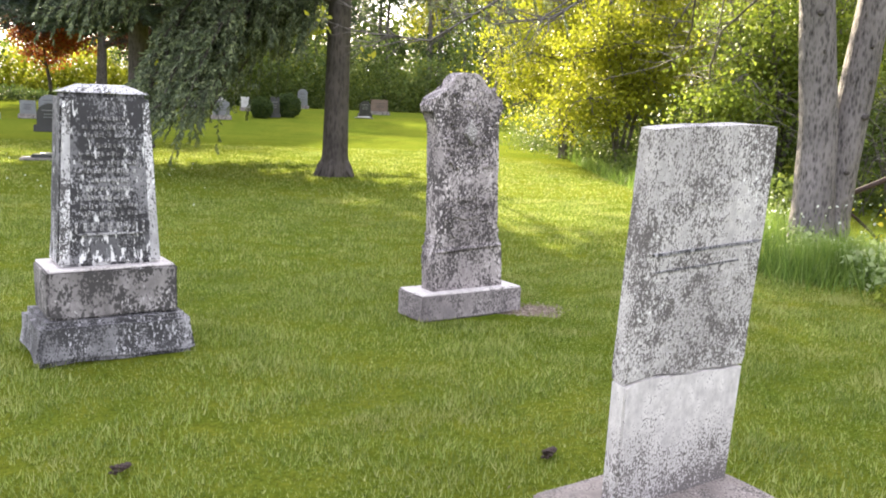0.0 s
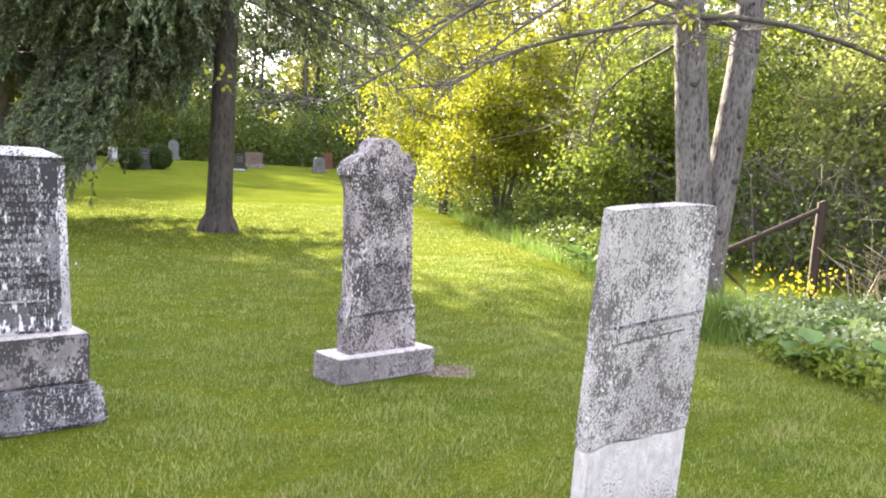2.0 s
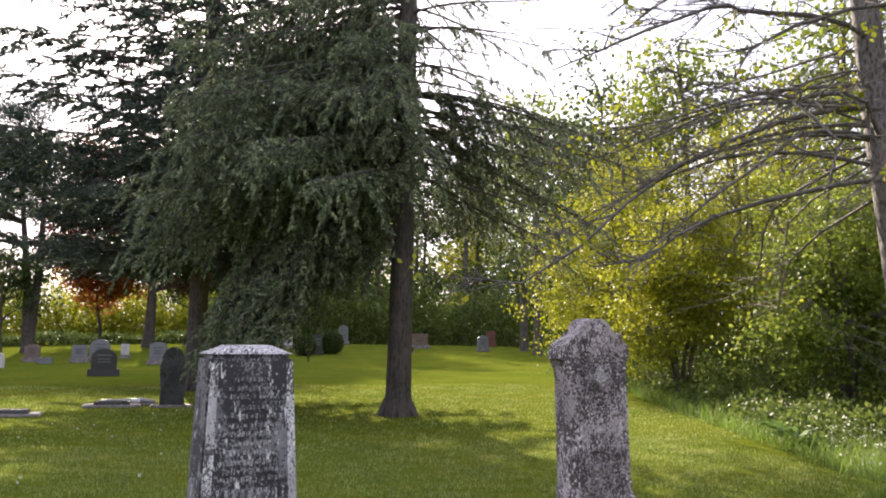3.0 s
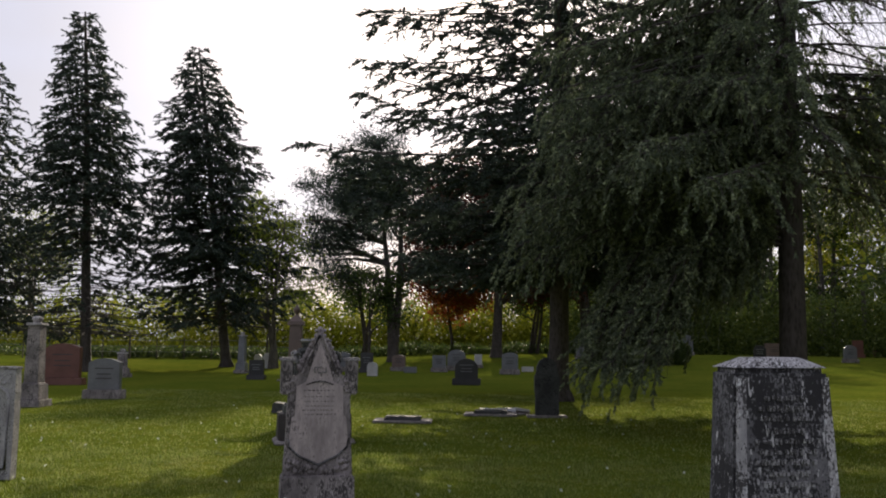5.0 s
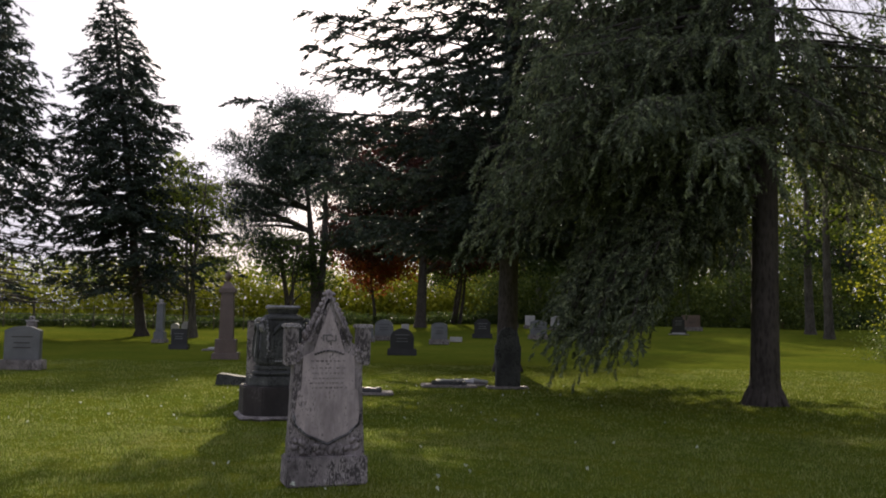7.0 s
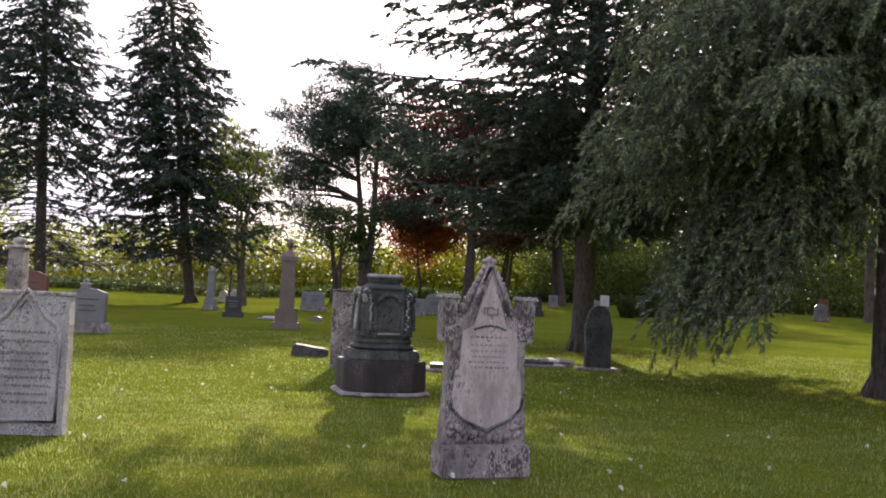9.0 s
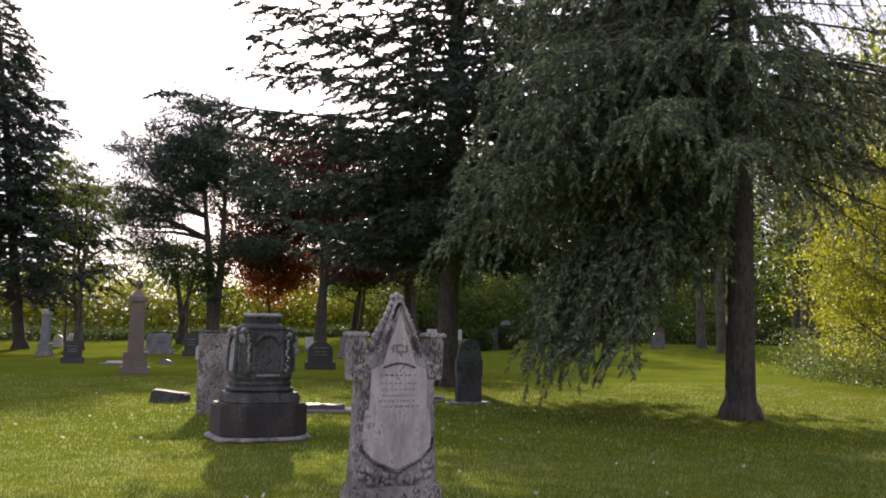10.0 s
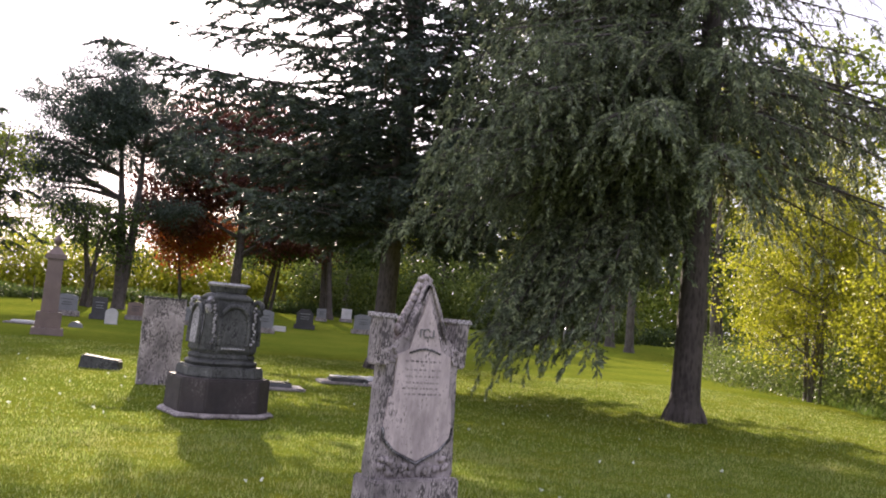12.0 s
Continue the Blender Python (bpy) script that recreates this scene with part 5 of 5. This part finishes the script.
def bank(name, spans, n, mat, leaf, label, seed, height, category="shrubs"):
    """Leafy growth along a line of (x, y) posts, of uneven height."""
    rng = np.random.default_rng(seed)
    pts = np.array(spans, float)
    seg = rng.integers(0, len(pts) - 1, n)
    f = rng.random((n, 1))
    p = pts[seg] * (1 - f) + pts[seg + 1] * f
    wob = 0.55 + 0.45 * np.sin(p[:, 0] * 1.3 + seed) * np.cos(p[:, 1] * 0.9 + seed * 2)
    p = p + rng.normal(0, 0.55, (n, 2)) * min(1.4, height)
    z = ground_height(p[:, 1]) + rng.random(n) ** 1.3 * height * (0.35 + 0.65 * wob)
    ob = leaves(name, rng, np.stack([p[:, 0], p[:, 1], z], 1), np.tile([0, 0, 0.25], (n, 1)), leaf[0], leaf[1], mat, None, 0.8)
    return tagged(ob, label, category, kind="stuff")


bank("field_hedge", [(-60, 74), (-30, 73), (-12, 74), (2, 72)], 28000, YELLOW, (0.32, 0.21), "bright yellow-green brush beyond the field fence", 71, 4.6)
bank("field_hedge", [(-60, 80), (-30, 79), (-8, 80), (4, 80)], 26000, GREEN, (0.34, 0.23), "green scrub along the far field", 72, 7.5)
# dark leaf colour paints the band of tree shade along the fence
bank("weed_bank", [(-60, 56), (-30, 52.5), (-17, 52), (-6, 60), (6, 66)], 24000, DEEP, (0.24, 0.06), "strip of unmown weeds by the fence, tree shade in their colour", 73, 0.85, "weeds")
bank("understory", [(6, 69), (16, 70), (26, 68), (34, 58), (30, 44)], 24000, DEEP, (0.22, 0.15), "low dark undergrowth at the wood's edge", 74, 1.8, "undergrowth")
bank("understory", [(17, 36), (14.2, 28), (13.5, 21), (13, 14), (12.6, 8), (12, 2), (13, -4)], 50000, UNDER, (0.085, 0.055), "tangled shaded undergrowth behind the lawn", 75, 2.2, "undergrowth")
bank("understory", [(-2, 88), (10, 90), (24, 88), (40, 70), (44, 40), (40, 10)], 36000, UNDER, (0.55, 0.36), "shaded undergrowth inside the wood", 76, 15.0, "undergrowth")
bank("understory", [(1, 65), (9, 66.5), (17, 65.5), (25, 60)], 24000, UNDER, (0.24, 0.16), "close-grown saplings at the wood's edge", 79, 6.0, "undergrowth")
bank("far_woods", [(4, 132), (30, 130), (60, 110), (80, 70), (84, 20)], 15000, DEEP, (1.1, 0.75), "distant dark wood closing the view", 70, 15.0, "woods")
bank("far_woods", [(33, 44), (32, 20), (31, 0), (28, -8)], 16000, DEEP, (0.42, 0.28), "dark wood beyond the thicket", 69, 13.0, "woods")
bank("understory", [(2, 78), (14, 80), (26, 78), (36, 64)], 26000, GREEN, (0.26, 0.18), "leafy saplings inside the wood", 77, 5.5, "undergrowth")
bank("understory", [(26, 34), (25, 20), (24, 8), (22, -4)], 30000, UNDER, (0.30, 0.20), "dense thicket behind the shrubs", 78, 11.0, "undergrowth")


# ---- clipped bushes by the black headstone ----
def clipped_bush(x, y, r, seed):
    rng = np.random.default_rng(seed)
    m = thing("clipped_bush", x, y, 0, "clipped round evergreen bush beside a black headstone", "bush", "pair of clipped bushes")
    d = rng.normal(0, 1, (5200, 3))
    d /= np.linalg.norm(d, axis=1, keepdims=True)
    k = 0.75 + 0.25 * rng.random((len(d), 1)) + 0.05 * np.sin(d[:, :1] * 9)
    c = np.array([0, 0, r * 0.92]) + d * k * r
    c = c[c[:, 2] > 0.02]
    tubes("stem", [([(0, 0, -0.05), (0.02, 0, r * 0.5), (0, 0.02, r)], [0.06, 0.05, 0.02])], WOODBARK, m, 6)
    leaves("foliage", rng, c, c - [0, 0, r * 0.9], 0.10, 0.06, DEEP, m, 0.7)


clipped_bush(5.65, 49.5, 0.62, 81)
clipped_bush(7.35, 51.0, 0.72, 82)


# ---- old fence by the twin tree ----
def rusty_post():
    m = thing("fence_post", 10.03, 6.96, 0, "rusted iron corner post with slanting brace, wires on it", "fence post")
    tubes("post", [([(0.0, 0, -0.2), (0.015, 0, 0.6), (0.05, 0, 1.30)], [0.066, 0.064, 0.062])], RUST, m, 8)
    part("post_cap", lumps([(0.05, 0, 1.30, 0.066)], (1, 1, 0.45)), RUST, m)
    tubes("brace", [([(0.03, 0, 1.22), (-0.6, 0.25, 0.88), (-1.30, 0.55, 0.50)], [0.034, 0.034, 0.034])], RUST, m, 8, "slanting iron brace pipe")
    tubes("stay", [([(-1.10, 0.5, 0.34), (-0.85, 0.4, 0.12), (-0.7, 0.35, -0.05)], [0.02, 0.02, 0.02])], RUST, m, 6)
    for z in (0.45, 0.72, 0.98):
        ring = [(0.02 + 0.06 * math.cos(a), 0.06 * math.sin(a), z) for a in np.linspace(0, 6.3, 10)]
        tubes("wire_ring", [(ring, [0.008] * 10)], RUST, m, 5)
    for z, e in ((1.02, 0.9), (0.70, 0.62)):
        pts = [(0.05 + 0.9 * i, -0.75 * i, z + (e - z) * i / 5 - 0.03 * i * (5 - i) / 6) for i in range(6)]
        tubes("wire", [(pts, [0.004] * 6)], RUST, m, 4)


rusty_post()


def field_fence():
    m = thing("field_fence", -28, 50.6, 0, "thin wire field fence with slender metal posts", "fence")
    for i in range(23):
        x = -24 + i * 1.75
        hgt = 1.35 if i % 5 else 1.6
        p = tubes("post", [([(x, 0, -0.1), (x, 0, hgt)], [0.035, 0.03] if i % 5 else [0.07, 0.06])], WOODBARK, m, 6)
    for z in (0.45, 0.8, 1.15):
        tubes("wire", [([(-24 + 2.3 * i, 0, z + 0.02 * math.sin(i)) for i in range(17)], [0.012] * 17)], GREYGRANITE, m, 4)


field_fence()


# ---- growth at the lawn's edge ----
EDGE = [(6.0, 0.0), (6.05, 2.5), (6.45, 4.4), (6.75, 5.6), (7.3, 7.0), (8.6, 10.8), (9.4, 13.5), (10.4, 16.9), (12.0, 21.7), (15.5, 30.0)]


def along_edge(rng, n, lo=0.0, hi=1.0, out=(0.0, 1.5)):
    """Places beside the lawn's edge, out metres to its far side."""
    e = np.array(EDGE)
    t = rng.uniform(lo, hi, n) * (len(e) - 1)
    i = np.minimum(t.astype(int), len(e) - 2)
    f = (t - i)[:, None]
    d = e[i + 1] - e[i]
    d /= np.linalg.norm(d, axis=1, keepdims=True)
    return e[i] * (1 - f) + e[i + 1] * f + np.stack([d[:, 1], -d[:, 0]], 1) * rng.uniform(*out, (n, 1))


def blades(name, rng, xy, height, width, mat, label, category, lean=0.45, z0=-0.01, tip=0.0):
    """Grass blades: tapered, each bent over once."""
    n = len(xy)
    az = rng.uniform(0, 2 * np.pi, n)
    h = height * rng.uniform(0.5, 1.3, n) * (0.8 + 0.4 * np.sin(xy[:, 0] * 4.7 + 1.7 * np.sin(xy[:, 1] * 5.9)) * np.sin(xy[:, 1] * 4.1))
    d = np.stack([np.cos(az), np.sin(az)], 1)
    w = np.stack([-d[:, 1], d[:, 0]], 1) * (width * rng.uniform(0.7, 1.3, n))[:, None] / 2
    ln = (h * rng.uniform(0.1, 2 * lean, n))[:, None]
    z = ground_height(xy[:, 1]) + z0
    v = np.zeros((n, 3, 3))
    v[:, 0, :2], v[:, 0, 2] = xy - w, z
    v[:, 1, :2], v[:, 1, 2] = xy + w, z
    v[:, 2, :2], v[:, 2, 2] = xy + d * ln, z + h
    ob = mesh_from(name, v.reshape(-1, 3), np.arange(3 * n).reshape(-1, 3), mat)
    return tagged(ob, label, category, kind="stuff")


rng_e = np.random.default_rng(91)
blades("tall_grass", rng_e, along_edge(rng_e, 1500, 0.30, 0.52, (0.05, 0.75)), 0.27, 0.010, WEED, "long unmown grass round the twin tree", "grass", 0.5)
blades("tall_grass", rng_e, along_edge(rng_e, 6500, 0.45, 1.0, (-0.1, 1.3)), 0.36, 0.014, WEED, "long grass along the lawn's edge", "grass", 0.6)
tuft = np.array([6.75, 5.35]) + rng_e.normal(0, 0.28, (2600, 2))
blades("grass_tuft", rng_e, tuft, 0.50, 0.010, WEED, "dense tuft of tall green grass", "grass", 0.4)


def weeds(name, n, lo, hi, out, height, mat, leaf, label, seed):
    rng = np.random.default_rng(seed)
    p = along_edge(rng, n, lo, hi, out)
    hump = 0.45 + 0.55 * np.abs(np.sin(p[:, 0] * 2.3 + seed) * np.cos(p[:, 1] * 1.9))
    z = rng.random(n) ** 0.8 * height * hump
    ob = leaves(name, rng, np.stack([p[:, 0], p[:, 1], z + 0.02], 1), np.tile([0, 0, 0.1], (n, 1)), leaf[0], leaf[1], mat, None, 0.8)
    return tagged(ob, label, "weeds", kind="stuff")


weeds("weeds", 11000, 0.0, 0.42, (0.1, 2.6), 0.34, HERB, (0.075, 0.04), "low leafy weeds growing before the fence", 92)
weeds("weeds", 5000, 0.0, 0.22, (-0.1, 0.9), 0.22, GREEN, (0.07, 0.035), "bright green ferny weeds at the lawn's edge", 93)
weeds("weeds", 12000, 0.52, 1.0, (0.3, 2.4), 0.70, UNDER, (0.10, 0.06), "leafy weeds and saplings under the shrubs", 94)
weeds("white_blossom", 1300, 0.05, 0.42, (0.6, 2.6), 0.40, WHITEBLOOM, (0.035, 0.03), "small white blossoms among the weeds", 95)
weeds("white_blossom", 260, 0.42, 0.62, (0.2, 1.2), 0.62, WHITEBLOOM, (0.04, 0.03), "pale blossoms among weeds by the lawn", 99)
rng_f = np.random.default_rng(96)
fl = np.stack([9.2 + rng_f.normal(0, 0.36, 130), 6.5 + rng_f.normal(0, 0.25, 130), 0.12 + rng_f.random(130) * 0.36], 1)
tagged(leaves("yellow_flowers", rng_f, fl, np.tile([0, 0, 0.5], (130, 1)), 0.055, 0.045, FLOWER, None, 0.7), "cluster of yellow wildflowers by the rusted post", "flowers", kind="stuff")
dry = along_edge(rng_f, 620, 0.0, 0.42, (2.0, 5.0))
stems = []
for q in dry:
    a, k = rng_f.uniform(0, 6.28), rng_f.uniform(0.5, 1.2)
    d = np.array([math.cos(a), math.sin(a)]) * k * rng_f.uniform(0.2, 0.9)
    stems.append((np.array([[*q, -0.05], [*(q + d * 0.35), 0.55 * k], [*(q + d), 0.75 * k]]), [0.006, 0.005, 0.003]))
tagged(tubes("dry_stems", stems, STRAW, None, 4), "tangle of dry straw-coloured stems behind the fence", "dry stems", kind="stuff")


tangle = []
for _ in range(420):
    q = np.array([rng_f.uniform(11.3, 14.2), rng_f.uniform(1.0, 11.5)])
    a, k = rng_f.uniform(0, 6.28), rng_f.uniform(0.9, 2.8)
    d = np.array([math.cos(a), math.sin(a)]) * k * rng_f.uniform(0.25, 0.9)
    top = np.array([*(q + d), 0.8 * k])
    mid = np.array([*(q + d * 0.4), 0.62 * k])
    tangle.append((np.array([[*q, -0.05], mid, top]), [0.014, 0.010, 0.004]))
    for _ in range(3):
        e = mid + (top - mid) * rng_f.random()
        tangle.append((np.array([e, e + rng_f.normal(0, 0.28, 3)]), [0.006, 0.003]))
tagged(tubes("brush_tangle", tangle, TWIG, None, 4), "tangle of bare grey brush behind the old fence", "brush", kind="stuff")


def burdock(x, y, s, seed):
    rng = random.Random(seed)
    m = thing("burdock", x, y, rng.uniform(0, 360), "low burdock plant with broad heart-shaped leaves", "weed", "burdock plants")
    bm = bmesh.new()
    ring = [(0, 0), (0.09, 0.05), (0.15, 0.14), (0.13, 0.26), (0.06, 0.36), (0, 0.40), (-0.06, 0.36), (-0.13, 0.26), (-0.15, 0.14), (-0.09, 0.05)]
    c = bm.verts.new((0, 0.17, 0.0))
    vs = [bm.verts.new((a, b, 0.035 * abs(a) * 8 + 0.02 * math.sin(b * 30))) for a, b in ring]
    for i in range(len(vs)):
        bm.faces.new((c, vs[i], vs[(i + 1) % len(vs)]))
    first = part("leaf", bm, BURDOCK, m, "", True)
    for i in range(11):
        p = first if i == 0 else new("leaf", first.data)
        p.parent = m
        p.matrix_basis = pose(0, 0, 0.03, 0, 0, i * 33 + rng.uniform(-12, 12)) @ pose(0, 0.05 * s, 0.05 + 0.015 * i, rng.uniform(0, 38), rng.uniform(-15, 15), 0) @ Matrix.Scale(s * rng.uniform(0.6, 1.05), 4)


for i, (bx, by, bs) in enumerate([(6.35, 3.75, 0.72), (6.6, 3.25, 0.62), (6.75, 4.15, 0.62), (7.1, 3.5, 0.66), (8.75, 10.6, 0.75), (8.5, 9.9, 0.7), (6.5, 2.5, 0.55), (7.5, 4.4, 0.6)]):
    burdock(bx, by, bs, 200 + i)


# ---- bare soil, litter and small things in the grass ----
def bare_patch(x, y, rx, ry, label, seed, mat=None):
    rng = np.random.default_rng(seed)
    a = np.linspace(0, 2 * np.pi, 40, endpoint=False)
    k = 1 + 0.16 * np.sin(a * 3 + seed) + 0.1 * np.sin(a * 7 + seed * 2) + rng.normal(0, 0.05, 40)
    v = np.concatenate([[[0, 0, 0.006]], np.stack([rx * k * np.cos(a), ry * k * np.sin(a), np.full(40, -0.006)], 1)])
    f = np.stack([np.zeros(40, int), 1 + np.arange(40), 1 + (np.arange(40) + 1) % 40], 1)
    ob = mesh_from("bare_soil", v, f, mat or MULCH)
    ob.matrix_world = pose(x, y, 0.002)
    tagged(ob, label, "soil", kind="structure")
    n = int(7000 * rx * ry) + 60
    p = rng.normal(0, 0.5, (n, 2)) * [rx, ry]
    az = rng.uniform(0, np.pi, n)
    d = np.stack([np.cos(az), np.sin(az), rng.uniform(-0.1, 0.1, n)], 1)
    c = np.stack([x + p[:, 0], y + p[:, 1], 0.010 + 0.008 * rng.random(n)], 1)
    tagged(leaves("bark_chips", rng, c, d, 0.028, 0.007, CHIP, None, 0.25), "scattered dry chips and twigs on bare soil", "litter", kind="stuff")


PATCHES = [(2.27, 1.0, 0.56, 0.42), (3.38, 4.42, 0.24, 0.17), (1.03, 2.56, 0.13, 0.09), (0.25, 2.25, 0.16, 0.07)]
bare_patch(2.27, 1.0, 0.56, 0.42, "bare soil with dry chips round the leaning headstone", 3)
bare_patch(3.38, 4.42, 0.24, 0.17, "bare soil beside the headstone's base", 5)


def cone(x, y, s):
    m = thing("spruce_cone", x, y, 40, "brown spruce cone lying in the grass", "cone")
    scales = [(0.085 * s * (i / 24 - 0.5), 0.016 * s * math.sin(i * 2.4) * (1.1 - i / 30), 0.026 + 0.016 * s * math.cos(i * 2.4) * (1.1 - i / 30), 0.011 * s) for i in range(25)]
    part("scaled_body", lumps(scales, (1.2, 1, 0.7)), RUST, m)


cone(2.39, 1.93, 1.0)
cone(0.69, 2.12, 0.9)

# dandelions gone white, over the sunlit part of the lawn
rng_d = np.random.default_rng(97)
dn = 95
dx, dy = rng_d.uniform(-10, 1.5, dn), rng_d.uniform(5, 19, dn)
tagged(leaves("dandelion_clocks", rng_d, np.repeat(np.stack([dx, dy, 0.06 + 0.03 * rng_d.random(dn)], 1), 7, 0), np.zeros((dn * 7, 3)), 0.022, 0.017, WHITEBLOOM, None, 1.0),
       "white dandelion heads dotted over the lawn", "flowers", kind="stuff")

# ---- the lawn's blades ----
STONES = [(0.52, 3.90, 0.42, 0.29), (2.80, 4.40, 0.40, 0.23), (2.40, 1.10, 0.37, 0.25), (-2.70, 8.17, 0.38, 0.18), (-4.03, 13.0, 0.62, 0.58), (-6.66, 8.8, 0.37, 0.09)]


def lawn_blades(n, x0, x1, y0, y1, height, width, seed, label, lean=0.55):
    rng = np.random.default_rng(seed)
    xy = np.stack([rng.uniform(x0, x1, n), rng.uniform(y0, y1, n)], 1)
    clump = 0.5 + 0.5 * np.sin(xy[:, 0] * 7.1 + 2 * np.sin(xy[:, 1] * 3.3)) * np.sin(xy[:, 1] * 6.3 + 2 * np.sin(xy[:, 0] * 2.9))
    keep = rng.random(n) < 0.45 + 0.55 * clump
    margin = np.minimum(np.minimum(xy[:, 0] - x0, x1 - xy[:, 0]), np.minimum(xy[:, 1] - y0, y1 - xy[:, 1]))
    keep &= rng.random(n) < 0.06 + margin / 0.8
    for px, py, rx, ry in PATCHES:
        keep &= ((xy[:, 0] - px) / rx) ** 2 + ((xy[:, 1] - py) / ry) ** 2 > rng.uniform(0.25, 1.15, n)
    for px, py, rx, ry in STONES:
        keep &= (abs(xy[:, 0] - px) > rx) | (abs(xy[:, 1] - py) > ry)
    edge = np.interp(xy[:, 1], [p[1] for p in EDGE], [p[0] for p in EDGE])
    keep &= xy[:, 0] < edge + 0.6
    blades("lawn_grass", rng, xy[keep], height, width, BLADE, label, "grass", lean)


lawn_blades(400000, -2.9, 6.9, -0.5, 6.2, 0.042, 0.0052, 101, "short mown grass blades near the headstones")
lawn_blades(210000, -7.9, 7.9, 5.2, 11.9, 0.046, 0.0085, 102, "short mown grass blades on the lawn")
lawn_blades(150000, -13.4, 10.9, 10.8, 26.5, 0.048, 0.016, 103, "mown grass blades further over the lawn", 0.6)
lawn_blades(70000, -13.4, 8.5, -6.5, 6.4, 0.046, 0.013, 104, "mown grass blades along the line walked", 0.6)
